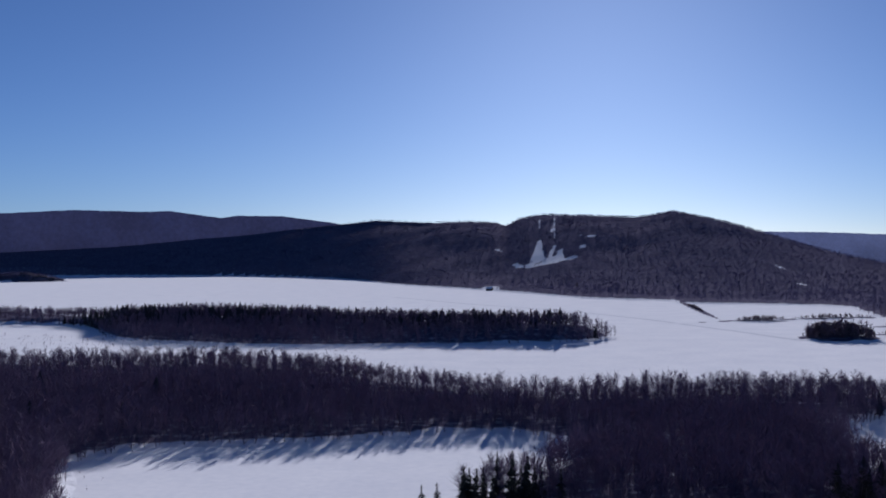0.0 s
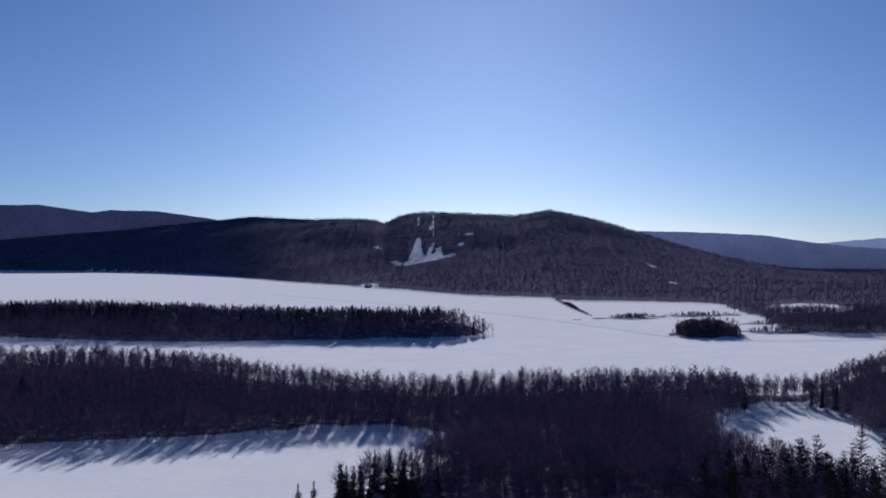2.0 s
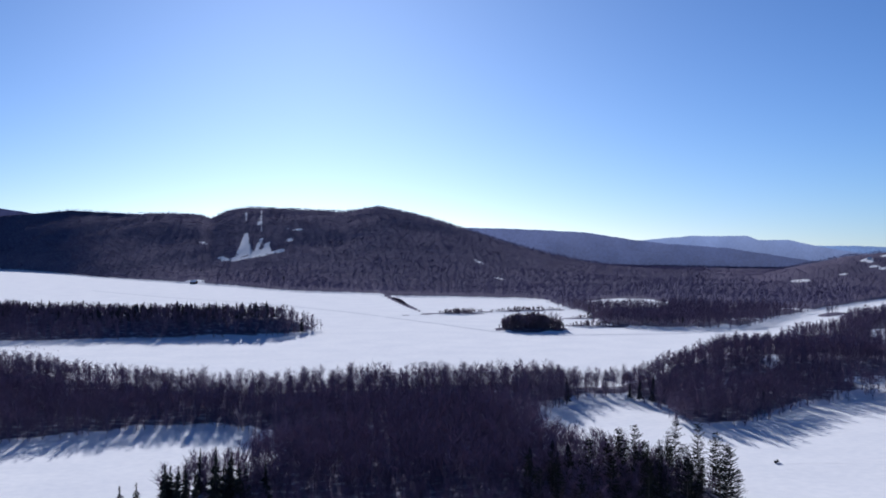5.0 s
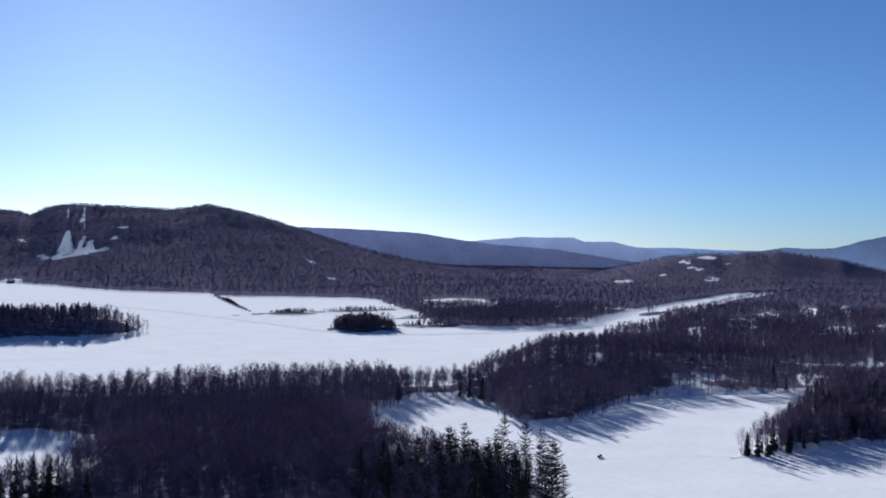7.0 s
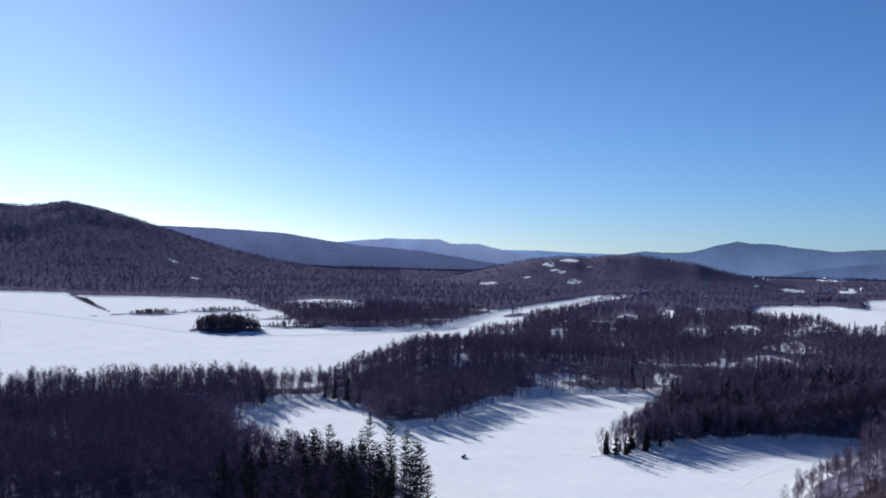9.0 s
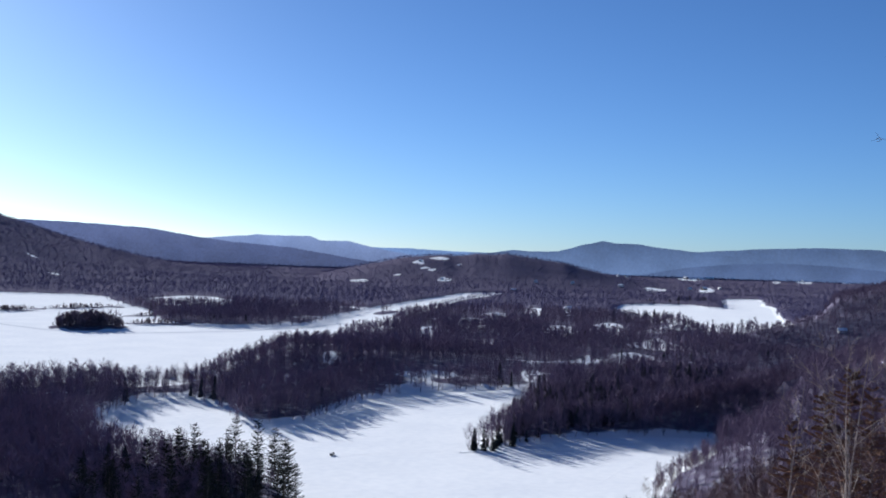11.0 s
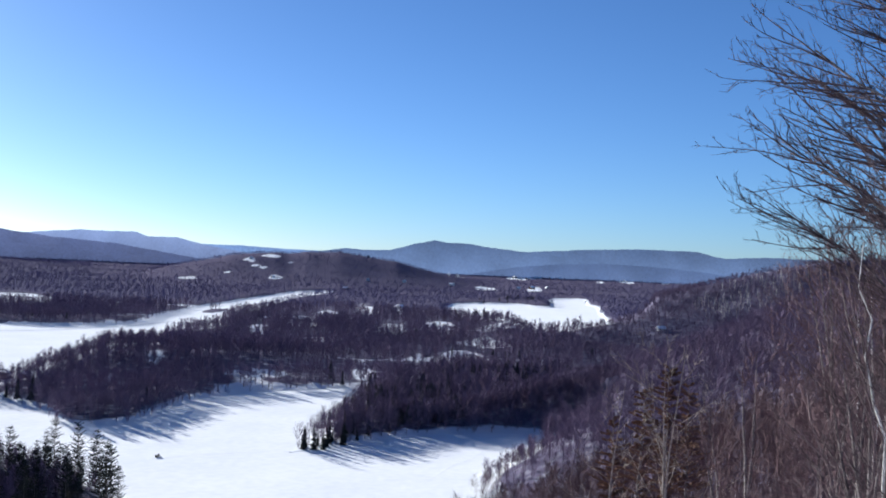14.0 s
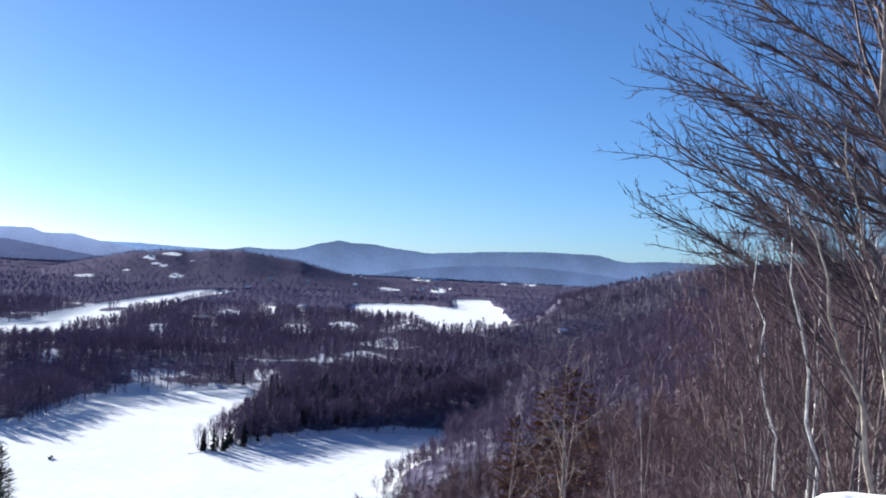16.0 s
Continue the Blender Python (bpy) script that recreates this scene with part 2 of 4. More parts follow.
def smooth_loop(points, steps=5):
    """A closed Catmull-Rom curve through the points."""
    p = np.array(points, float)
    a, b, c, d = np.roll(p, 1, 0), p, np.roll(p, -1, 0), np.roll(p, -2, 0)
    out = []
    for s in np.arange(steps) / steps:
        out.append(0.5 * (2 * b + (c - a) * s + (2 * a - 5 * b + 4 * c - d) * s * s + (3 * b - a - 3 * c + d) * s ** 3))
    return np.stack(out, 1).reshape(-1, 2)


def rough_loop(points, seed, amount=0.018):
    """The same shore with small coves and points."""
    q = smooth_loop(points)
    out = []
    for x, y in q:
        s = amount * math.hypot(x, y) * 0.6
        v = noise.noise_vector(Vector((x / 35 + seed, y / 35, seed)))
        out.append((x + v.x * min(s, 9), y + v.y * min(s, 9)))
    return np.array(out)


WATERS = {"frozen_lake": rough_loop(MAIN_LAKE, 1), "frozen_pond": rough_loop(POND_A, 2), "frozen_pond_2": rough_loop(POND_B, 3), "frozen_lake_2": rough_loop(FAR_LAKE, 4)}


def inside_depth(x, y, loop):
    """Signed distance to a closed outline, positive inside."""
    best, inside = np.full(x.shape, 1e12), np.zeros(x.shape, bool)
    for (ax, ay), (bx, by) in zip(loop, np.roll(loop, -1, 0)):
        dx, dy = bx - ax, by - ay
        k = np.clip(((x - ax) * dx + (y - ay) * dy) / (dx * dx + dy * dy + 1e-9), 0, 1)
        best = np.minimum(best, (x - ax - k * dx) ** 2 + (y - ay - k * dy) ** 2)
        if dy:
            inside ^= ((ay > y) != (by > y)) & (x < dx * (y - ay) / dy + ax)
    return np.where(inside, 1, -1) * np.sqrt(best)


def ovals(x, y, items):
    """Signed distance (about) to the nearest of the ovals, positive inside."""
    best = np.full(x.shape, -1e6)
    for cx, cy, a, b, turn in items:
        c, s = math.cos(radians(turn)), math.sin(radians(turn))
        u, v = (x - cx) * c + (y - cy) * s, (y - cy) * c - (x - cx) * s
        best = np.maximum(best, (1 - np.sqrt((u / a) ** 2 + (v / b) ** 2)) * min(a, b))
    return best


def tapered(x, y, runs):
    """Signed distance (about) to the nearest of the tapering stretches, positive inside."""
    best = np.full(x.shape, -1e6)
    for (ax, ay, aw), (bx, by, bw) in runs:
        dx, dy = bx - ax, by - ay
        k = np.clip(((x - ax) * dx + (y - ay) * dy) / (dx * dx + dy * dy), 0, 1)
        best = np.maximum(best, aw + k * (bw - aw) - np.hypot(x - ax - k * dx, y - ay - k * dy))
    return best


def water_depth(x, y):
    d = np.full(x.shape, -1e6)
    for loop in WATERS.values():
        lo, hi = loop.min(0) - 60, loop.max(0) + 60
        near = (x > lo[0]) & (x < hi[0]) & (y > lo[1]) & (y < hi[1])
        if near.any():
            d[near] = np.maximum(d[near], inside_depth(x[near], y[near], loop))
    d = np.maximum(d, -60)
    return np.minimum(d, -ovals(x, y, ISLANDS))


def wave(x, y, size, seed):
    """Cheap smooth relief, about -1 to 1."""
    r = np.random.RandomState(seed)
    out = np.zeros(x.shape)
    for k in range(6):
        a, p, f = r.uniform(0, 6.28), r.uniform(0, 6.28), (0.6 + 0.3 * k) / size
        out += np.sin((x * math.cos(a) + y * math.sin(a)) * f * 6.28 + p) / (1 + 0.4 * k)
    return out / 2.6


def ease(v):
    v = np.clip(v, 0, 1)
    return v * v * (3 - 2 * v)


# skylines: bearing in degrees to the right of the first view, elevation in degrees seen from the lookout
MAIN_RIDGE = [(-30, 0.1), (-21.5, 0.22), (-16.3, 0.47), (-10.3, 1.0), (-5.5, 1.52), (-3.5, 1.74), (-1.0, 1.64), (1.5, 1.72), (2.7, 1.60), (3.2, 1.42), (3.9, 1.80), (5.1, 2.0),
              (7.5, 1.95), (9.8, 1.82), (11.6, 2.12), (13.3, 1.80), (14.5, 1.5), (16.2, 0.95), (17.3, 0.58), (18.5, 0.23), (19.6, -0.05), (20.8, -0.34), (22, -0.6), (23.1, -0.78), (25.4, -0.95), (30, -1.3)]
MAIN_FOOT = [(-30, 4480), (-22, 4440), (-14, 4330), (-7, 3760), (-2, 2900), (3.3, 2350), (7.4, 2050), (11, 1950), (18, 1850), (30, 1850)]
MAIN_CREST = [(-30, 4900), (-22, 4900), (-14, 4880), (-7, 4700), (0, 4150), (12, 3900), (20, 3600), (30, 3300)]
HILL_RIDGE = [(30, -1.5), (31.7, -0.98), (33.8, -0.52), (34.6, -0.31), (35.9, -0.16), (36.9, -0.10), (37.4, -0.15), (37.9, -0.11), (38.4, -0.02), (39.2, -0.04), (40.0, 0.01), (40.9, -0.09), (42.0, -0.24), (42.9, -0.33), (43.7, -0.57), (44.9, -0.84), (46.5, -1.2), (49, -1.6)]
# crest of the hill that the lookout stands on: x, y, height
CREST = [(-260, -160, 70), (-90, -60, 80), (0, -3, 77.6), (160, -30, 82), (330, 60, 84), (420, 150, 78), (450, 215, 67), (448, 232, 48), (430, 245, 22), (410, 262, 8)]
BREADTH = [205, 205, 205, 205, 205, 190, 170, 150, 120, 90]
# the next hill along the valley
NEXT_CREST = [(1420, 480, 104), (1240, 560, 95), (1164, 578, 86), (1145, 617, 77), (1133, 638, 71), (1118, 664, 59), (1096, 699, 46), (1072, 735, 34), (1046, 771, 20), (1030, 800, 6)]
NEXT_BREADTH = [330, 330, 320, 310, 300, 280, 250, 200, 130, 90]


def curve(table, v):
    t = np.array(table, float)
    return np.interp(v, t[:, 0], t[:, 1])


def height(x, y):
    """The lie of the land."""
    far, bearing = np.hypot(x, y), np.degrees(np.arctan2(x, y))
    wet = water_depth(x, y)
    land = 2.2 + 1.2 * wave(x, y, 210, 3) + 2.0 * ease((far - 900) / 1500) * (1 + wave(x, y, 700, 4))
    # wooded back of the peninsula
    px, py = -500 - x, 1270 - y
    k = np.clip((-px * 600 - py * -230) / (600 ** 2 + 230 ** 2), 0, 1)
    land += 12 * np.exp(-(((x + 500 - 600 * k) ** 2 + (y - 1270 + 230 * k) ** 2) / 62 ** 2))
    # the long island far out on the lake
    land += 20 * np.exp(-(((x + 1290) / 105) ** 2 + ((y - 3420) / 60) ** 2))
    # knoll between the second pond and the lake
    land += 9 * np.exp(-(((x - 400) / 110) ** 2 + ((y - 640) / 70) ** 2))
    # the long mountain
    crest, foot = curve(MAIN_CREST, bearing), curve(MAIN_FOOT, bearing)
    top = EYE_Z - 8 + crest * np.tan(np.radians(curve(MAIN_RIDGE, bearing)))
    up, even = (far - foot) / (crest - foot) * 0.93 + 0.02, 0.85 * ease((3 - bearing) / 4)
    rise = (ease(up) * (1 - even) + np.clip(up, 0, 1) * even) * (1 + 0.05 * wave(x, y, 500, 6) * ease((crest - far) / 300))
    inside = (bearing > -32) & (bearing < 30)
    land = np.where(inside, land + np.clip(top - 3, 0, None) * np.where(far < crest, rise, 1 - ease((far - crest) / 900)), land)
    # the farm hill
    top = EYE_Z - 6 + 3050 * np.tan(np.radians(curve(HILL_RIDGE, bearing)))
    land += np.clip(top, 0, None) * np.exp(-np.abs((far - 3050) / 430) ** 2.2) * ((bearing > 30) & (bearing < 49))
    # the lookout's hill
    best = np.zeros(x.shape)
    for crest, broad in ((CREST, BREADTH), (NEXT_CREST, NEXT_BREADTH)):
        for (ax, ay, az), (bx, by, bz), wide, wider in zip(crest, crest[1:], broad, broad[1:]):
            dx, dy = bx - ax, by - ay
            k = np.clip(((x - ax) * dx + (y - ay) * dy) / (dx * dx + dy * dy), 0, 1)
            d = np.hypot(x - ax - k * dx, y - ay - k * dy)
            z = az + k * (bz - az)
            best = np.maximum(best, z * np.clip(1 - d / (wide + k * (wider - wide) + 22 * wave(x, y, 160, 9)), 0, 1) ** 1.25)
    land = np.maximum(land, best + 2)
    dip = np.clip(-wet * 0.09, -2.5, 1)
    low = np.where(far < 2200, np.clip(ovals(x, y, ISLANDS) * 0.12 + 0.9, -2.5, 1.6), -2.5)
    return np.where(wet > -8, np.maximum(np.minimum(np.maximum(dip, -2.5), land), low), np.where(wet > -40, np.minimum(land, 1 + (-wet - 8) * 0.55), land))


def open_snow(x, y):
    """Above zero on open snow: fields, yards and pistes."""
    ragged = np.minimum(0.004 * np.hypot(x, y) + 2, 7)
    return np.maximum(ovals(x, y, CLEARINGS) + ragged * wave(x, y, 34, 31), np.maximum(ovals(x, y, PISTES), tapered(x, y, RUNS)) + 1.5 * wave(x, y, 60, 32) + 1.5 * wave(x, y, 23, 33))


def thin_woods(x, y):
    """1 where cut-over ground leaves the woods thin, else 0."""
    far = np.hypot(x, y)
    return ease((wave(x, y, 150, 41) + 0.5 * wave(x, y, 48, 42) - 0.45) / 0.25) * ease((far - 560) / 80) * ease((1900 - far) / 400) * ease((np.degrees(np.arctan2(x, y)) - 26) / 4) * ease((54 - np.degrees(np.arctan2(x, y))) / 3)


# ---- the ground: one sheet from the lookout to the horizon ----
def build_ground():
    fine = np.arange(-27, 76, 0.19)
    coarse = np.arange(76, 333, 2.5)
    bearings = np.radians(np.concatenate([fine, coarse]))
    rings = [1.5]
    while rings[-1] < 4930:
        rings.append(rings[-1] + (20 if rings[-1] > 4200 else max(1.2, min(rings[-1] * 0.05, 6 + rings[-1] * 0.0095))))
    rings = np.array(rings)
    nb, nr = len(bearings), len(rings)
    X, Y = np.outer(rings, np.sin(bearings)), np.outer(rings, np.cos(bearings))
    Z = height(X, Y)
    co = np.concatenate([np.stack([X, Y, Z], -1).reshape(-1, 3), [[0, 0, float(height(np.array([0.0]), np.array([0.0]))[0])]]])
    i, j = np.meshgrid(np.arange(nr - 1), np.arange(nb), indexing="ij")
    k = (j + 1) % nb
    quads = np.stack([i * nb + j, (i + 1) * nb + j, (i + 1) * nb + k, i * nb + k], -1).reshape(-1, 4)
    faces = quads.tolist() + [[nr * nb, int(b), int((b + 1) % nb)] for b in range(nb)]
    me = bpy.data.meshes.new("ground")
    me.from_pydata(co.tolist(), [], faces)
    me.flip_normals() if me.polygons[0].normal.z < 0 else None
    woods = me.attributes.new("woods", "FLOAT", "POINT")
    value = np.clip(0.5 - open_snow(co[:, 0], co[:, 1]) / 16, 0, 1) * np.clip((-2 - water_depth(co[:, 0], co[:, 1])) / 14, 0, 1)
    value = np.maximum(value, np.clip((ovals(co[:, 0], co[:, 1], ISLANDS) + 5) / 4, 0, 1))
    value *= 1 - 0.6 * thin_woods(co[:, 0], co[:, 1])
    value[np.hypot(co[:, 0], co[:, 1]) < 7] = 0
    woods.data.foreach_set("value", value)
    between = me.attributes.new("snow_between", "FLOAT", "POINT")
    out = np.hypot(co[:, 0], co[:, 1])
    aim = np.degrees(np.arctan2(co[:, 0], co[:, 1]))
    between.data.foreach_set("value", 0.2 + (0.4 - 0.25 * ease((aim - 44) / 6)) * ease((out - 90) / 200) - 0.25 * ease((out - 700) / 900) - 0.27 * ease((out - 1300) / 600) * ease((aim - 27) / 4))
    me.shade_smooth()
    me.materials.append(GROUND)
    return tagged(new("ground", me), "snowy wooded valley floor, hills and mountains", "ground", kind="structure")


build_ground()
for name, loop in WATERS.items():
    bm = bmesh.new()
    bm.faces.new([bm.verts.new((x, y, 0)) for x, y in loop])
    bmesh.ops.triangulate(bm, faces=bm.faces[:])
    me = bpy.data.meshes.new(name)
    bm.to_mesh(me)
    bm.free()
    if me.polygons[0].normal.z < 0:
        me.flip_normals()
    me.materials.append(SNOW_ICE)
    tagged(new(name, me), "frozen snow-covered water, flat and white", "lake", kind="structure")


# ---- hazy ranges on the horizon ----
def backdrop(skyline, far, mat, low=-1.4, seed=0):
    """A range with a front slope, its crest along the given bearings and elevations."""
    a, b = skyline[0][0], skyline[-1][0]
    bearings = np.arange(a, b, 0.1)
    el = curve(skyline, bearings) + 0.022 * np.array([noise.noise(Vector((v * 1.7, seed, 0))) + 0.5 * noise.noise(Vector((v * 6, seed, 3))) for v in bearings])
    rows = 14
    verts, faces = [], []
    for r in range(rows):
        f = r / (rows - 1)
        for q, (v, e) in enumerate(zip(bearings, el)):
            fold = 0.05 * (0.22 * noise.noise(Vector((v * 0.5 + f * 1.5, f * 2, seed + 5))) + 0.14 * noise.noise(Vector((v * 1.6 - f, f * 3, seed + 9)))) * math.sin(math.pi * f) ** 0.6
            d = far - 36 * (1 - f) + fold * 400
            z = EYE_Z + d * math.tan(radians(low + (e - low) * (f ** 0.8)))
            verts.append((d * math.sin(radians(v)), d * math.cos(radians(v)), z))
    n = len(bearings)
    for r in range(rows - 1):
        for q in range(n - 1):
            faces.append((r * n + q, r * n + q + 1, (r + 1) * n + q + 1, (r + 1) * n + q))
    me = bpy.data.meshes.new("backdrop")
    me.from_pydata(verts, [], faces)
    me.shade_smooth()
    me.materials.append(mat)
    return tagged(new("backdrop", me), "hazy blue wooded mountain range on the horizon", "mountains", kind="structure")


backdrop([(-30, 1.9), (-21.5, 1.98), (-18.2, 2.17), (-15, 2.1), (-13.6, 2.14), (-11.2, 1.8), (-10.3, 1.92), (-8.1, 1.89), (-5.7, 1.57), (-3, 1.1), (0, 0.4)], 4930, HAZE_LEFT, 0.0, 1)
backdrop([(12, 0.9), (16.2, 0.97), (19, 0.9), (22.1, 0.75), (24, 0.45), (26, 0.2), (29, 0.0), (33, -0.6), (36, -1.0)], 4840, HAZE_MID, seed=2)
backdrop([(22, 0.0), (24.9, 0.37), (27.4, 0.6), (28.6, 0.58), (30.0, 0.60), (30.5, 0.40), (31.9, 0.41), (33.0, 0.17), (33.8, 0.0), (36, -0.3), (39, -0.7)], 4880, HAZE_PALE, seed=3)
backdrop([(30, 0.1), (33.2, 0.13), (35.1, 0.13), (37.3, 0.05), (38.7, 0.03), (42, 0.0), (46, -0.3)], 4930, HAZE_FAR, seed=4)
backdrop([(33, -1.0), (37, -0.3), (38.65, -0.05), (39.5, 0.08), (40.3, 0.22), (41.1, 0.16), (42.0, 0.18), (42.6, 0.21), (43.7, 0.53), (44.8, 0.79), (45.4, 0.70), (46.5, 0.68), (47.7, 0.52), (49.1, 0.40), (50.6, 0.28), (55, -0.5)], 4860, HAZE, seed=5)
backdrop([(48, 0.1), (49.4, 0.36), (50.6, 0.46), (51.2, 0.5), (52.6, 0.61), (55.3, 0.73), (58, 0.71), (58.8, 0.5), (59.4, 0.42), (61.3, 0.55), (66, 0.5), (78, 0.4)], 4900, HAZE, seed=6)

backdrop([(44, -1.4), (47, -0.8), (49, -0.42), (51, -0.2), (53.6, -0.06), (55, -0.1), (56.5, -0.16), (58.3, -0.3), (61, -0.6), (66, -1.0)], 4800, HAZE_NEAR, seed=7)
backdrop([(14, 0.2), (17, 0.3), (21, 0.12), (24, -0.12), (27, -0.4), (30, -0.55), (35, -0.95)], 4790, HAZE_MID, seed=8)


# ---- woods ----
def blades(rng, n, lo, hi, reach, width, up=(0.35, 1.7)):
    """Thin tapering triangles that grow out of a trunk of height 1: limbs and sprays of twigs."""
    h = rng.uniform(lo, hi, n)
    a = rng.uniform(0, 6.283, n)
    length = reach * rng.uniform(0.55, 1, n) * (1.15 - 0.75 * (h - lo) / (hi - lo + 1e-6))
    rise = rng.uniform(*up, n)
    root = np.stack([np.zeros(n), np.zeros(n), h], -1)
    tip = root + np.stack([np.cos(a), np.sin(a), rise], -1) * length[:, None]
    side = np.stack([-np.sin(a), np.cos(a), rng.uniform(-1, 1, n)], -1) * width * 0.5
    mid = root * 0.75 + tip * 0.25
    return np.stack([mid - side, mid + side, tip], 1)


def trunk_tris(h, r):
    out = []
    for k in range(3):
        a, b = k * 2.094, (k + 1) * 2.094
        p, q = (r * math.cos(a), r * math.sin(a), -0.05), (r * math.cos(b), r * math.sin(b), -0.05)
        out.append((p, q, (0, 0, h)))
    return np.array(out)


def bare_tree(rng, limbs, width, low=0.28):
    return np.concatenate([trunk_tris(1.0, 0.014), blades(rng, limbs, 0.28, 0.92, 0.36, width), blades(rng, int(limbs * 0.9 * (0.3 - low)) + 2, low, 0.3, 0.22, width)])


def conifer_tree(rng, layers, points, spread):
    out = [trunk_tris(1.0, 0.016)]
    for k in range(layers):
        f = k / layers
        z0 = 0.10 + 0.86 * f
        r = spread * (1 - f) ** 0.85 * rng.uniform(0.8, 1.15) + 0.02
        top = min(1.0, z0 + 0.9 / layers + 0.10)
        a0 = rng.uniform(0, 6.28)
        for p in range(points):
            a = a0 + 6.283 * p / points
            rr = r * rng.uniform(0.6, 1.2)
            da = 3.14 / points * 1.25
            tip = (rr * math.cos(a), rr * math.sin(a), z0 - 0.02 * rng.rand())
            l, q = [(rr * 0.5 * math.cos(a + s * da), rr * 0.5 * math.sin(a + s * da), z0 + 0.05) for s in (-1, 1)]
            out.append(np.array([((0, 0, top), l, tip), ((0, 0, top), tip, q)]))
    return np.concatenate(out)


def scatter(name, places, heights, kinds, widths, mat, label, rng):
    """One joined mesh of many trees: places (n, 3), each one of the kinds, turned and sized."""
    if not len(places):
        return None
    chunks = []
    pick = rng.randint(0, len(kinds), len(places))
    for k, tris in enumerate(kinds):
        at = np.where(pick == k)[0]
        if not len(at):
            continue
        a = rng.uniform(0, 6.283, len(at))
        h, w = heights[at], heights[at] * widths[at]
        c, s = np.cos(a), np.sin(a)
        t = tris.reshape(-1, 3)
        X = (t[None, :, 0] * c[:, None] - t[None, :, 1] * s[:, None]) * w[:, None]
        Y = (t[None, :, 0] * s[:, None] + t[None, :, 1] * c[:, None]) * w[:, None]
        Z = t[None, :, 2] * h[:, None]
        lean = rng.uniform(-0.05, 0.05, (2, len(at)))
        chunks.append((np.stack([X + Z * lean[0][:, None], Y + Z * lean[1][:, None], Z], -1) + places[at][:, None, :]).reshape(-1, 3))
    co = np.concatenate(chunks).astype(np.float32)
    n = len(co)
    me = bpy.data.meshes.new(name)
    me.vertices.add(n)
    me.vertices.foreach_set("co", co.ravel())
    me.loops.add(n)
    me.loops.foreach_set("vertex_index", np.arange(n, dtype=np.int32))
    me.polygons.add(n // 3)
    me.polygons.foreach_set("loop_start", np.arange(0, n, 3, dtype=np.int32))
    me.update(calc_edges=True)
    me.materials.append(mat)
    return tagged(new(name, me), label, "woods", kind="stuff")


def wood_places(rng):
    """Where trees stand: denser near, in clumps far off."""
    out, d = [], 24.0
    while d < 4800:
        step = max(4.4, min(d * 0.0075, 6.5 + max(0, d - 1200) * 0.0072))
        arc = np.arange(-24, 73.5, math.degrees(step / d))
        a = np.radians(arc + rng.uniform(-0.5, 0.5, len(arc)) * math.degrees(step / d))
        r = d + rng.uniform(-0.5, 0.5, len(arc)) * step
        out.append(np.stack([r * np.sin(a), r * np.cos(a)], -1))
        d += step
    return np.concatenate(out)


rng = np.random.RandomState(11)
spots = wood_places(rng)
# crowded woods on the back of the peninsula and on the long island
for cx, cy, a, b, turn, count in ((-200, 1155, 330, 62, -21, 1300), (-1290, 3420, 140, 70, 0, 500)):
    r, t = np.sqrt(rng.rand(count)), rng.uniform(0, 6.283, count)
    u, v, c, q = a * r * np.cos(t), b * r * np.sin(t), math.cos(radians(turn)), math.sin(radians(turn))
    spots = np.concatenate([spots, np.stack([cx + u * c - v * q, cy + u * q + v * c], -1)])
# a close-grown stand behind the second pond and at the foot of the lookout's flank
for ax, ay, bx, by, deep, count in ((338, 377, 394, 354, 95, 520), (302, 358, 332, 374, 30, 70), (396, 362, 436, 312, 45, 260), (430, 470, 560, 440, 120, 420)):
    f, q = rng.rand(count), rng.rand(count) * deep
    cx, cy = ax + (bx - ax) * f, ay + (by - ay) * f
    k = 1 + q / np.hypot(cx, cy)
    spots = np.concatenate([spots, np.stack([cx * k, cy * k], -1)])
# closer planting on the next hill and on the mountain
a, r = np.radians(rng.uniform(52.5, 73, 3600)), np.sqrt(rng.uniform(950 ** 2, 1380 ** 2, 3600))
spots = np.concatenate([spots, np.stack([r * np.sin(a), r * np.cos(a)], -1)])
a, r = np.radians(rng.uniform(-24, 28, 15000)), np.sqrt(rng.uniform(1950 ** 2, 4750 ** 2, 15000))
spots = np.concatenate([spots, np.stack([r * np.sin(a), r * np.cos(a)], -1)])
sx, sy = spots[:, 0], spots[:, 1]
far = np.hypot(sx, sy)
bearing = np.degrees(np.arctan2(sx, sy))
keep = (water_depth(sx, sy) < -2.5) & ((open_snow(sx, sy) < 0) | ((rng.rand(len(sx)) < np.where(far > 850, 0.07, 0.26)) & (far > 480) & (far < 1400))) & (rng.rand(len(sx)) < 0.92 - 0.62 * thin_woods(sx, sy))
# the slope right below the lookout is open; the flank beside it has trees of its own
keep &= ~((bearing > 24) & (bearing < 33) & (far < 420) & (sx > 166) & (sx < 205) & (sy < 395))
keep &= ~((bearing < 22) & (far > curve(MAIN_CREST, bearing) + 90))
keep &= (far > 345) | ((bearing > 4) & (bearing < 25.0) & (far > 292)) | ((bearing < -16) & (far > 90))
spots, far, bearing = spots[keep], far[keep], bearing[keep]
sx, sy = spots[:, 0], spots[:, 1]
ground_z = height(sx, sy)
patch = wave(sx, sy, 260, 21) + 0.6 * wave(sx, sy, 90, 22) + 0.35 * rng.standard_normal(len(sx))
patch += np.clip(ovals(sx, sy, DARK_STANDS), -20, 20) / 20 * 0.85 + 0.35
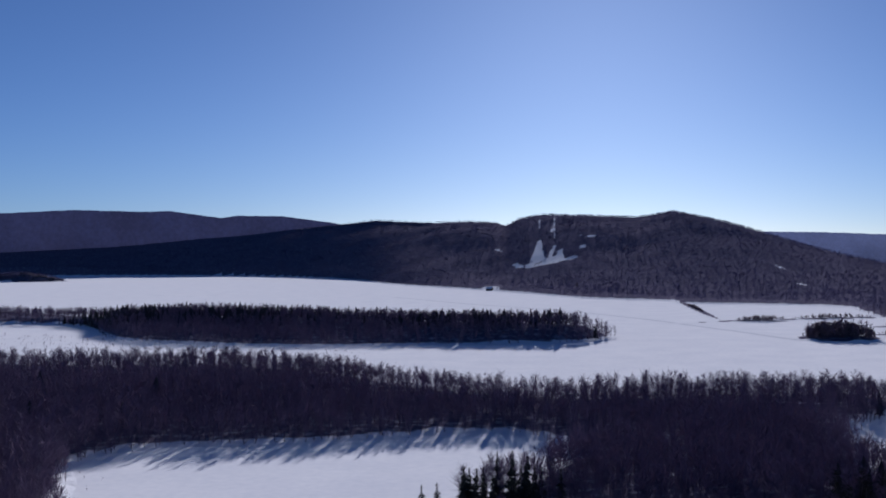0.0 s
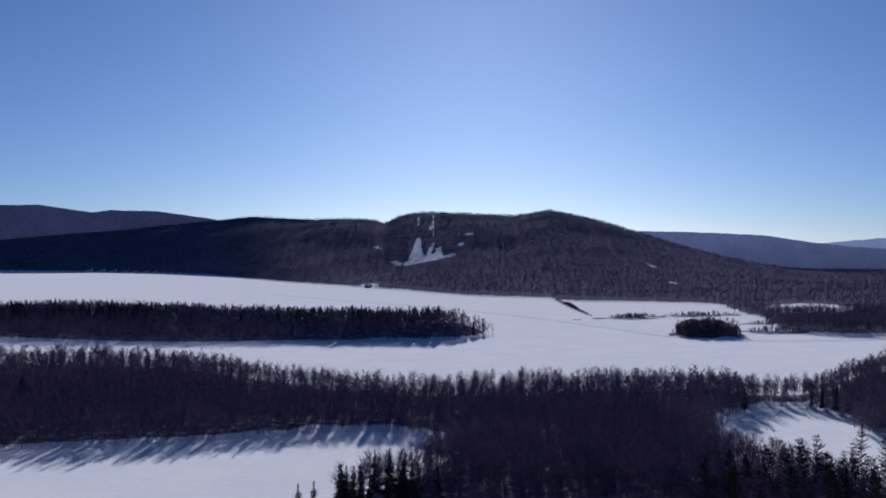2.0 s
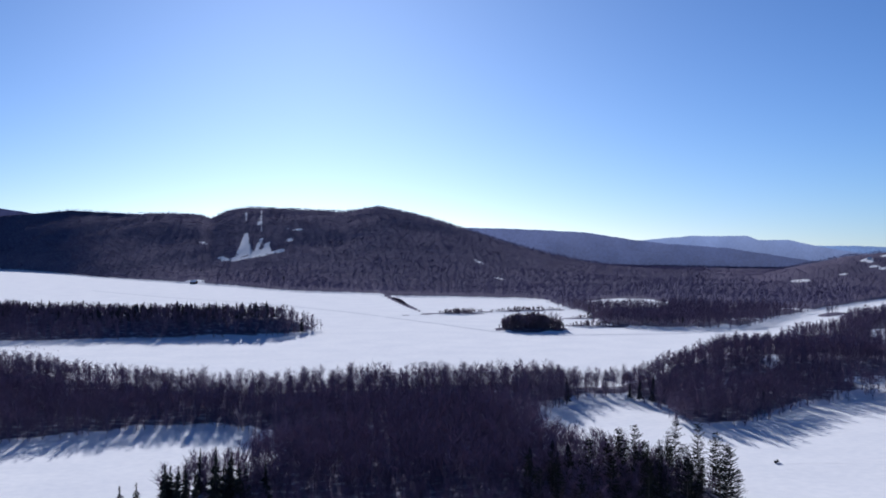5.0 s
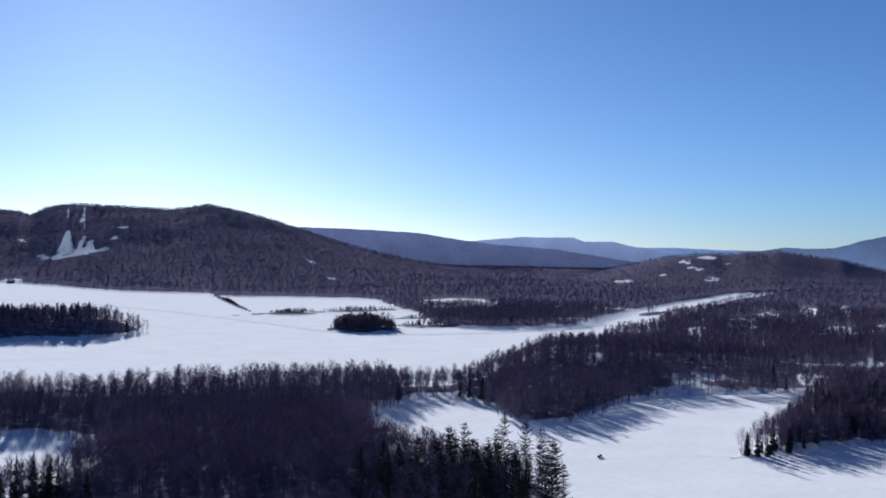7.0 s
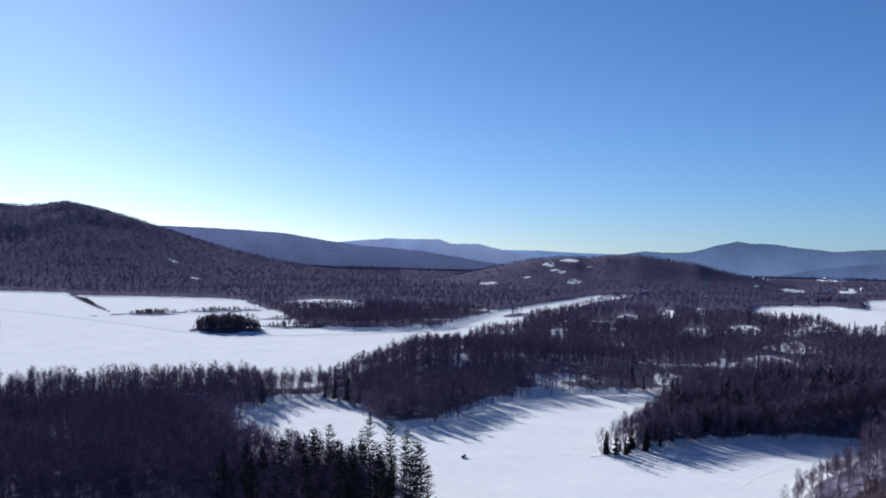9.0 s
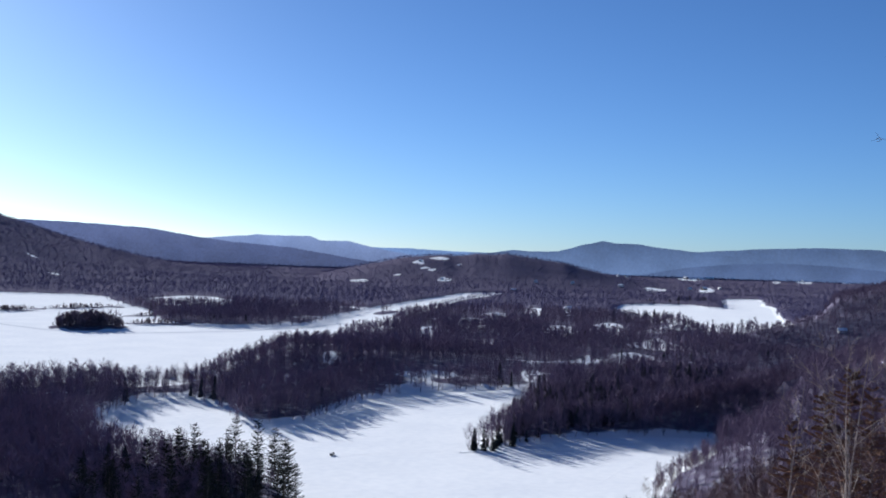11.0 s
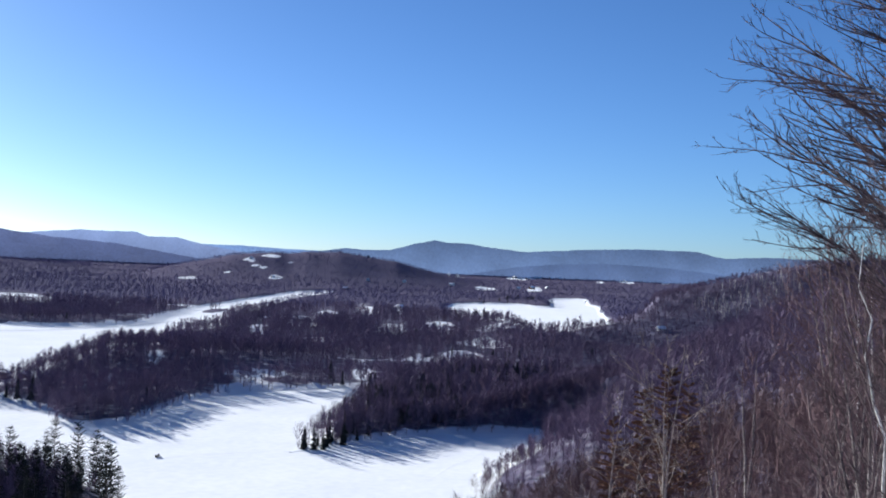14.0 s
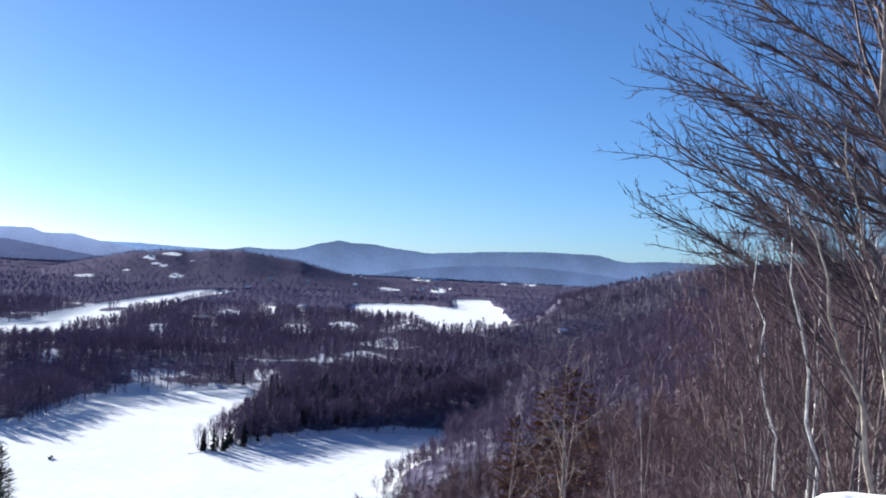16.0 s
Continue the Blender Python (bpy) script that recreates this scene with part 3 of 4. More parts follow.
evergreen = (patch > np.where(far > 1500, 1.45, np.where(far > 720, 1.2, 0.95))) & ~((bearing > 51) & (far < 760) & (rng.rand(len(sx)) < 0.96)) & ~((bearing > 53) & (rng.rand(len(sx)) < 0.97))
tall = rng.uniform(8.5, 14.0, len(sx)) * (1 + 0.15 * wave(sx, sy, 180, 23))
among = (far > 440) & (far < 900) & (bearing > 38)
evergreen &= ~(among & (rng.rand(len(sx)) < 0.45))
tall *= np.where(evergreen, np.where(among, rng.uniform(0.6, 0.98, len(sx)), rng.uniform(0.62, 1.22, len(sx))), 1.0) * np.where((bearing > 52) & (far > 480) & (far < 820), 0.78, 1.0) * np.where(far > 2500, 0.52, np.where(far > 1500, 0.75, 1.0))
tall *= np.where(ovals(sx, sy, YOUNG) > 0, 0.5, 1.0) * np.where(ovals(sx, sy, ISLANDS[1:8]) > 0, 0.3, 1.0)
tall *= np.where((far < 345) & (bearing > 4) & (bearing < 21), 0.7, 1.0)
tall *= np.where((far < 480) & (bearing > 41) & (water_depth(sx, sy) > -30), 0.6, 1.0)
places = np.stack([sx, sy, ground_z - 0.2], -1)
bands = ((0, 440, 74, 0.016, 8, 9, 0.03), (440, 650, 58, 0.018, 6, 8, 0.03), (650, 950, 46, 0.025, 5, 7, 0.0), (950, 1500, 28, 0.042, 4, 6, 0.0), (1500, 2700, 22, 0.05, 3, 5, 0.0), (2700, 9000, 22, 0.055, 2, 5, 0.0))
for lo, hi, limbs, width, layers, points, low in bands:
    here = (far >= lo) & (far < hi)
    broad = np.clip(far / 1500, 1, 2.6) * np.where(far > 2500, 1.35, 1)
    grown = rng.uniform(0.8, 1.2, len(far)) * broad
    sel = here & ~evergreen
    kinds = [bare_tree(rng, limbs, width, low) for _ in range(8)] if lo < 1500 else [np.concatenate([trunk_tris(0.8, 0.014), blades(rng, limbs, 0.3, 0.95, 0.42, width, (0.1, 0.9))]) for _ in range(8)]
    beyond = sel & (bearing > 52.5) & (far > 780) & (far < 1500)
    scatter("bare_woods", places[sel & ~beyond], tall[sel & ~beyond], kinds, grown[sel & ~beyond], HAZED_CROWNS if lo >= 1500 else BARE, "bare leafless hardwood trees on snowy ground", rng)
    if lo < 1500:
        scatter("bare_woods", places[beyond], tall[beyond] * 0.55, [bare_tree(rng, limbs + 10, width * 0.7, low) for _ in range(8)], grown[beyond] * 1.3, BARE, "leafless hardwoods on the next hillside", rng)
    sel = here & evergreen
    scatter("conifer_woods", places[sel], tall[sel], [conifer_tree(rng, layers + 1, points, rng.uniform(0.16, 0.27)) for _ in range(8)], grown[sel], CONIFER, "dark green conifers on snowy ground", rng)

# young birches on the face of the next hill
n = 150
r, t = np.sqrt(rng.rand(n)), rng.uniform(0, 6.283, n)
mx, my = 1045 + 75 * r * np.cos(t) - 20 * r * np.sin(t), 588 + 20 * r * np.cos(t) + 48 * r * np.sin(t)
scatter("birch_stand", np.stack([mx, my, height(mx, my) - 0.2], -1), rng.uniform(7, 12, n), [np.concatenate([trunk_tris(1.0, 0.03), blades(rng, 14, 0.4, 0.95, 0.2, 0.02)]) for _ in range(5)], rng.uniform(0.9, 1.3, n), BIRCH, "pale slender birches on the next hillside", rng)

# shrubs and tussocks of the snowed-in marsh
n = 2200
mx, my = rng.uniform(-560, -60, n), rng.uniform(790, 1250, n)
ok = (water_depth(mx, my) > 2) & (inside_depth(mx, my, np.array([(-600, 1260), (-300, 1060), (-120, 960), (-60, 900), (-60, 760), (-340, 790), (-480, 900)])) > 0)
mx, my = mx[ok], my[ok]
scatter("marsh_shrubs", np.stack([mx, my, mx * 0 - 0.05], -1), rng.uniform(0.6, 2.6, len(mx)) * rng.uniform(0.4, 1.1, len(mx)), [bare_tree(rng, 14, 0.13, 0.0) for _ in range(5)], rng.uniform(0.9, 1.8, len(mx)), BARE, "low bare shrubs standing in marsh snow", rng)


# sedge tussocks and broken reeds round the edge of the first pond
n = 700
mx, my = rng.uniform(-140, 50, n), rng.uniform(300, 515, n)
edge = inside_depth(mx, my, WATERS["frozen_pond"])
ok = (edge > 0.4) & (edge < rng.uniform(1, 9, n)) & (rng.rand(n) < 0.7)
mx, my = mx[ok], my[ok]
scatter("pond_tussocks", np.stack([mx, my, mx * 0 - 0.05], -1), rng.uniform(0.35, 1.3, len(mx)), [bare_tree(rng, 20, 0.05, 0.0) for _ in range(5)], rng.uniform(0.9, 1.6, len(mx)), BARE, "dry sedge tussocks poking through pond snow", rng)

# scrub on the low islands and bars, and the wooded island
bx, by, bh = [], [], []
for k, (cx, cy, a, b, turn) in enumerate(ISLANDS[:8]):
    count, lo, hi = (210, 7.0, 14.0) if k == 0 else (int(a * 3), 1.0, 4.2) if k == 4 else (int(a * 3.2), 1.2, 5.2)
    for _ in range(count):
        r, t = math.sqrt(rng.rand()) * 0.95, rng.uniform(0, 6.283)
        u, v = a * r * math.cos(t), b * r * math.sin(t)
        bx.append(cx + u * math.cos(radians(turn)) - v * math.sin(radians(turn)))
        by.append(cy + u * math.sin(radians(turn)) + v * math.cos(radians(turn)))
        bh.append(rng.uniform(lo, hi) * (1.15 - 0.75 * r ** 2.5))
bx, by, bh = np.array(bx), np.array(by), np.array(bh)
scatter("island_scrub", np.stack([bx, by, height(bx, by) - 0.2], -1), bh, [bare_tree(rng, 44, 0.05, 0.0) for _ in range(6)] + [conifer_tree(rng, 5, 6, 0.2)], rng.uniform(0.9, 1.6, len(bx)), SCRUB, "dense dark scrub on low snowy islands", rng)


# ---- single trees ----
def part(name, verts, faces, mat, parent, label="", smooth=True):
    """One mesh object under a thing or a part."""
    me = bpy.data.meshes.new(name)
    me.from_pydata([tuple(v) for v in verts], [], faces)
    if smooth:
        me.shade_smooth()
    me.materials.append(mat)
    ob = new(name, me)
    ob.parent = parent
    return tagged(ob, label) if label else ob


def ground_at(x, y):
    return float(height(np.array([float(x)]), np.array([float(y)]))[0])


def tube(mesh, path, radii, sides):
    """A tapering limb along a path, added to mesh = (verts, faces)."""
    verts, faces = mesh
    base = len(verts)
    for k, (p, r) in enumerate(zip(path, radii)):
        d = (path[min(k + 1, len(path) - 1)] - path[max(k - 1, 0)]).normalized()
        u = d.orthogonal().normalized()
        w = d.cross(u)
        for q in range(sides):
            a = 6.2832 * q / sides
            verts.append(p + (u * math.cos(a) + w * math.sin(a)) * r)
    for k in range(len(path) - 1):
        for q in range(sides):
            a, b = base + k * sides + q, base + k * sides + (q + 1) % sides
            faces.append((a, b, b + sides, a + sides))
    return mesh


def wander(rnd, p, d, length, steps, bend, lift):
    """A path that leaves p along d, wavers, and turns upwards (lift above zero) or droops."""
    path, d = [p], d.normalized()
    for _ in range(steps):
        d = (d + Vector((rnd.uniform(-bend, bend), rnd.uniform(-bend, bend), rnd.uniform(-bend, bend) + lift))).normalized()
        path.append(path[-1] + d * (length / steps))
    return path


def along(path, f):
    k = min(int(f * (len(path) - 1)), len(path) - 2)
    u = f * (len(path) - 1) - k
    return path[k].lerp(path[k + 1], u), (path[k + 1] - path[k]).normalized()


def fork(rnd, d, angle):
    """A way that leaves d by an angle in degrees, to any side."""
    side = d.cross(Vector((rnd.uniform(-1, 1), rnd.uniform(-1, 1), rnd.uniform(-1, 1)))).normalized()
    return d * math.cos(radians(angle)) + side * math.sin(radians(angle))


def hardwood(rnd, tall, girth, limbs=16, branches=7, twigs=5, low=0.3, lean=0.05, fine=0.011, forked=False, spread=0.36):
    """Trunk mesh and crown mesh of a leafless tree."""
    trunk, crown = ([], []), ([], [])
    stem = wander(rnd, Vector((0, 0, -0.3)), Vector((rnd.uniform(-lean, lean), rnd.uniform(-lean, lean), 1)), tall * 0.97, 9, 0.06, 0.05)
    tube(trunk, stem, [girth * (1 - 0.93 * k / 9) for k in range(10)], 7)
    if forked:
        p, d = along(stem, 0.45)
        second = wander(rnd, p, fork(rnd, d, 22), tall * 0.5, 6, 0.07, 0.12)
        tube(trunk, second, [girth * 0.5 * (1 - 0.9 * k / 6) for k in range(7)], 6)
    for i in range(limbs):
        f = low + (0.97 - low) * (i + rnd.random()) / limbs
        p, d = along(stem, f)
        if forked and rnd.random() < 0.4 and f > 0.45:
            p, d = along(second, min(0.95, (f - 0.45) / 0.5))
        reach = tall * spread * (1.12 - 0.8 * (f - low) / (1 - low)) * rnd.uniform(0.65, 1.1)
        limb = wander(rnd, p, fork(rnd, d, rnd.uniform(38, 68)), reach, 5, 0.13, 0.10)
        r = max(fine, girth * 0.34 * (1 - f * 0.75))
        tube(crown, limb, [r * (1 - 0.85 * k / 5) for k in range(6)], 4)
        for _ in range(branches):
            g = rnd.uniform(0.22, 0.98)
            p, d = along(limb, g)
            sub = wander(rnd, p, fork(rnd, d, rnd.uniform(25, 55)), reach * rnd.uniform(0.22, 0.5), 3, 0.16, 0.10)
            tube(crown, sub, [max(fine, r * 0.4) * (1 - 0.75 * k / 3) for k in range(4)], 3)
            for _ in range(twigs):
                p, d = along(sub, rnd.uniform(0.2, 1.0))
                way = fork(rnd, d, rnd.uniform(20, 50)) * reach * rnd.uniform(0.12, 0.28)
                side = way.cross(Vector((rnd.uniform(-1, 1), rnd.uniform(-1, 1), rnd.uniform(-1, 1)))).normalized() * fine * 0.8
                base = len(crown[0])
                crown[0].extend([p - side, p + side, p + way])
                crown[1].append((base, base + 1, base + 2))
    return trunk, crown


def put_tree(name, made, trunk_mat, crown_mat, m, label, category="tree", group=""):
    root = tagged(new(name), label, category, group)
    root.matrix_basis = m
    part("trunk", *made[0], trunk_mat, root)
    part("crown", *made[1], crown_mat, root)
    return root


def white_pine(rnd, tall, spread, tiers=22, tufts=11, droop=0.12, bare=0.25, plume=1.0, taper=0.7, whorl=(2, 4), sweep=0.3):
    """A tall conifer with open tiers of upswept plumes."""
    trunk, crown = ([], []), ([], [])
    stem = wander(rnd, Vector((0, 0, -0.3)), Vector((0, 0, 1)), tall, 8, 0.02, 0.05)
    tube(trunk, stem, [tall * 0.015 * (1 - 0.95 * k / 8) for k in range(9)], 6)
    for i in range(tiers):
        f = bare + (0.985 - bare) * (i + rnd.random()) / tiers
        p, d = along(stem, f)
        shape = (1 - (f - bare) / (1 - bare)) ** taper * (0.8 + 0.2 * math.sin(i * 0.9))
        a0 = rnd.uniform(0, 6.28)
        arms = rnd.randint(*whorl)
        for q in range(arms):
            a = a0 + 6.283 * q / arms + rnd.uniform(-0.4, 0.4)
            reach = spread * (0.07 + shape) * rnd.uniform(0.45, 1.2)
            arm = wander(rnd, along(stem, min(0.99, f + rnd.uniform(-0.022, 0.022)))[0], Vector((math.cos(a), math.sin(a), rnd.uniform(-droop, sweep))), reach, 3, 0.08, 0.10)
            tube(crown, arm, [0.07, 0.05, 0.03, 0.015], 3)
            for _ in range(tufts):
                c, dd = along(arm, rnd.uniform(0.15, 1.0))
                way = fork(rnd, dd, rnd.uniform(10, 58))
                way.z = way.z * 0.55 + rnd.uniform(-0.05, 0.4)
                long, wide = rnd.uniform(0.5, 1.0) * spread * 0.27 * plume, rnd.uniform(0.10, 0.2) * spread * 0.45 * plume
                side = way.cross(Vector((rnd.uniform(-0.5, 0.5), rnd.uniform(-0.5, 0.5), 1))).normalized() * wide
                base = len(crown[0])
                tip = c + way * long
                crown[0].extend([c, c.lerp(tip, 0.55) + side, tip, c.lerp(tip, 0.55) - side + Vector((0, 0, 0.08))])
                crown[1].extend([(base, base + 1, base + 2), (base, base + 2, base + 3)])
    return trunk, crown


def spruce(rnd, tall, spread, boughs=300):
    """A narrow conifer: drooping boughs in a ragged cone round a straight stem."""
    trunk, crown = ([], []), ([], [])
    stem = wander(rnd, Vector((0, 0, -0.3)), Vector((0, 0, 1)), tall, 8, 0.015, 0.05)
    tube(trunk, stem, [tall * 0.012 * (1 - 0.95 * k / 8) for k in range(9)], 6)
    for i in range(boughs):
        f = 0.05 + 0.94 * ((i + rnd.random()) / boughs) ** 1.15
        p, _ = along(stem, f)
        reach = spread * (0.05 + (1 - f) ** 0.9) * rnd.uniform(0.5, 1.15) * (0.85 + 0.25 * math.sin(f * 34))
        a = rnd.uniform(0, 6.283)
        out, side = Vector((math.cos(a), math.sin(a), 0)), Vector((-math.sin(a), math.cos(a), 0))
        droop = rnd.uniform(0.15, 0.6) * (1 - 0.8 * f)
        tip = p + out * reach + Vector((0, 0, -droop * reach))
        mid = p + out * reach * 0.6 + Vector((0, 0, -droop * reach * 0.4))
        wide = reach * rnd.uniform(0.16, 0.3) + 0.05
        base = len(crown[0])
        crown[0].extend([p + Vector((0, 0, 0.12)), mid + side * wide + Vector((0, 0, -wide * 0.6)), tip, mid - side * wide + Vector((0, 0, -wide * 0.6))])
        crown[1].extend([(base, base + 1, base + 2), (base, base + 2, base + 3)])
    return trunk, crown


def stand(kinds, spots, label, group, rnd, lo, hi):
    """Copies of the kinds, one at each spot (x, y)."""
    for k, (x, y) in enumerate(spots):
        s = rnd.uniform(lo, hi)
        m = Matrix.Translation((x, y, max(ground_at(x, y), 0) - 0.1)) @ Euler((rnd.uniform(-0.02, 0.02), rnd.uniform(-0.02, 0.02), rnd.uniform(0, 6.28))).to_matrix().to_4x4() @ Matrix.Diagonal((s, s, s * rnd.uniform(0.9, 1.1), 1))
        copy_thing(kinds[k % len(kinds)], m)


rnd = random.Random(5)
# white pines on the point between the ponds
pine_spots = [(154, 349), (158, 346), (153, 326), (160, 325), (178, 355), (163, 313), (177, 337), (175, 322), (171, 308), (163, 297), (165, 294), (138, 322), (131, 319), (126, 321), (122, 324)]
pine_spots += [p for p in ((rnd.uniform(112, 166), rnd.uniform(268, 330)) for _ in range(50)) if p[0] < p[1] * 0.55]
pine_spots += [(rnd.uniform(146, 175), rnd.uniform(292, 350)) for _ in range(26)]
pines = [put_tree("white_pine", white_pine(rnd, 18.6, 4.9, 22, 26, 0.02, 0.10, 0.34, 0.40, (5, 7), 0.38), BARK, PINE, pose(130 + 9 * k, 300 - 6 * k, 1.5), "tall dark white pine with open tiers on the pond shore", group="white pines on the point") for k in range(4)]
stand(pines, pine_spots[:13], "", "", rnd, 0.92, 1.1)
stand(pines, pine_spots[13:], "", "", rnd, 0.55, 0.86)
# spruces at the end of the first pond and on the spit of the second
spruces = [put_tree("spruce", spruce(rnd, 13.0, 3.2, 360), BARK, PINE, pose(24 + 6 * k, 352 - 3 * k, 1.0), "dark pointed spruce on the snowy shore", group="spruces on the shores") for k in range(3)]
stand(spruces, [(-6, 319), (-2, 316), (6, 347), (8, 338), (12, 341), (17, 361), (21, 347), (25, 337), (14, 326), (20, 330)] + [(rnd.uniform(4, 28), rnd.uniform(318, 352)) for _ in range(9)], "", "", rnd, 0.9, 1.3)
stand(spruces, [(284, 356), (287, 359), (291, 352), (296, 356), (300, 359), (305, 356), (310, 362), (316, 360), (320, 368), (326, 364), (333, 372), (340, 366), (288, 354), (293, 358), (303, 361), (313, 365)], "", "", rnd, 0.42, 0.8)

# a dead white trunk at the marsh
put_tree("dead_birch", hardwood(rnd, 13.0, 0.22, 9, 2, 2, 0.3, 0.02, 0.05, False, 0.15), BIRCH, BIRCH, pose(486, 1166, ground_at(486, 1166)), "bleached dead birch standing at the marsh edge", "tree")

# pale alders along the second pond
rnd = random.Random(77)
ALDER = material("pale_twigs", (0.15, 0.125, 0.11), 0.8, (0.36, 0.31, 0.27), 1.2, per_object=0.3, gloss=0.1)
alders = [put_tree("alder_shrub", hardwood(rnd, 6.0, 0.06, 18, 6, 6, 0.12, 0.08, 0.02, True, 0.42), BARK, ALDER, pose(290 + 14 * k, 262 + 5 * k, 0.6), "rounded pale leafless alder on the pond shore", "shrub", "alders along the pond") for k in range(3)]
spots_a = [(rnd.uniform(-3, 3) + 352 + 60 * f, rnd.uniform(-4, 2) + 418 + 46 * f) for f in (rnd.random() for _ in range(16))]
spots_a += [(rnd.uniform(-2, 6) + 257 + 93 * f, rnd.uniform(-9, 2) + 250 + 42 * f) for f in (rnd.random() for _ in range(46))]
stand(alders, [p for p in spots_a if ground_at(*p) > -0.3], "", "", rnd, 0.6, 1.15)

# hardwoods on the flank of the lookout's hill
rnd = random.Random(31)
label = "leafless grey-brown hardwood tree on the wooded hillside"
kinds = [put_tree("bare_tree", hardwood(rnd, 11.5, 0.12, 15, 7, 8, fine=0.0125, forked=k % 2 == 0), (BARK, PALE_BARK, BARK, BIRCH)[k % 4], TWIG_WARM, pose(150 + 14 * k, 90 - 4 * k, ground_at(150 + 14 * k, 90 - 4 * k)), label, group="hillside trees") for k in range(6)]
flank = []
while len(flank) < 200:
    d, a = 34 + 250 * rnd.random() ** 1.25, radians(rnd.uniform(46, 77))
    x, y = d * math.sin(a), d * math.cos(a)
    if ground_at(x, y) > 2.5 and (d > 95 or a > radians(59)) and min([99] + [math.hypot(x - u, y - v) for u, v in flank]) > 2.6:
        flank.append((x, y))
stand(kinds, flank, "", "", rnd, 0.65, 1.1)
more = []
d = 110.0
while d < 345:
    for a in np.arange(44.5, 77, math.degrees(4.4 / d)):
        r, b = d + rnd.uniform(-2.2, 2.2), radians(a + rnd.uniform(-1, 1))
        more.append((r * math.sin(b), r * math.cos(b)))
    d += 4.4
more = np.array(more)
mz = height(more[:, 0], more[:, 1])
ok = (water_depth(more[:, 0], more[:, 1]) < -3) & (mz > 1.0)
more, mz = more[ok], mz[ok]
scatter("hillside_woods", np.stack([more[:, 0], more[:, 1], mz - 0.2], -1), rng.uniform(6.5, 11.5, len(more)) * np.where(water_depth(more[:, 0], more[:, 1]) > -30, 0.6, 1.0), [bare_tree(rng, 150, 0.0075) for _ in range(8)], rng.uniform(0.85, 1.2, len(more)), HILL_BARE, "leafless hardwoods crowding the snowy hillside", rng)

# a pale-barked tree, its slender neighbour and a rusty pine, close below the lookout
def at_bearing(a, d):
    return d * math.sin(radians(a)), d * math.cos(radians(a))


rnd = random.Random(47)
x, y = at_bearing(56.4, 55)
z = ground_at(x, y)
put_tree("pale_tree", hardwood(rnd, 77.2 - z, 0.115, 20, 6, 4, 0.4, 0.035, 0.012, True, 0.28), PALE_BARK, PALE_BARK, pose(x, y, z), "tall leafless tree with pale tan bark and forked stem", "tree")
x, y = at_bearing(53.8, 50)
z = ground_at(x, y)
put_tree("pale_tree", hardwood(rnd, 75.6 - z, 0.085, 15, 5, 3, 0.4, 0.03, 0.011, False, 0.2), PALE_BARK, PALE_BARK, pose(x, y, z), "slender leafless tree with pale tan bark", "tree")
for a, d, top in ((56.7, 63, 75.0), (55.2, 67, 73.0), (57.9, 70, 73.2), (54.2, 74, 70.5)):
    x, y = at_bearing(a, d)
    z = ground_at(x, y)
    put_tree("rusty_pine", white_pine(rnd, top - z, 3.4, 58, 85, 0.25, 0.05, 0.22), BARK, BROWN_PINE, pose(x, y, z), "rusty brown-green pine on the hillside", "tree")
# birches
rnd = random.Random(19)
for a, d, tall, girth in ((68.3, 21, 7.6, 0.075), (67.0, 25, 8.2, 0.065), (70.0, 26, 9, 0.07), (69.2, 33, 10, 0.07), (71.2, 23, 8.5, 0.07), (68.0, 38, 10, 0.07)):
    x, y = at_bearing(a, d)
    put_tree("birch", hardwood(rnd, tall, girth, 15, 8, 3, 0.4, 0.015, 0.006, False, 0.2), BIRCH, TWIG, pose(x, y, ground_at(x, y), 0, 0, rnd.uniform(0, 360)), "slim white birch with peeling bark, leafless", group="birches by the lookout")


def limb_with_twigs(rnd, crown, p, way, reach, r, branches, twigs, fine, lift):
    """One long limb with side branches and short spurs, all turning up towards their tips."""
    limb = wander(rnd, p, way, reach, 9, 0.10, lift)
    tube(crown, limb, [r * (1 - 0.78 * k / 9) for k in range(10)], 5)
    for i in range(branches):
        g = 0.1 + 0.88 * (i + rnd.random()) / branches
        p, d = along(limb, g)
        long = reach * rnd.uniform(0.16, 0.42) * (1.15 - 0.6 * g)
        sub = wander(rnd, p, fork(rnd, d, rnd.uniform(22, 52)) + Vector((0, 0, 0.12)), long, 5, 0.12, 0.035)
        tube(crown, sub, [max(fine * 1.3, r * 0.42 * (1.1 - 0.5 * g)) * (1 - 0.68 * k / 5) for k in range(6)], 3)
        for _ in range(twigs):
            p, d = along(sub, rnd.uniform(0.12, 1.0))
            way = fork(rnd, d, rnd.uniform(25, 60)) + Vector((0, 0, 0.15))
            tip = p + way * long * rnd.uniform(0.12, 0.38)
            base = len(crown[0])
            for side in (way.orthogonal().normalized(), way.cross(way.orthogonal()).normalized()):
                crown[0].extend([p - side * fine, p + side * fine, tip + side * fine * 0.4])
                crown[1].append((base, base + 1, base + 2))
                base += 3


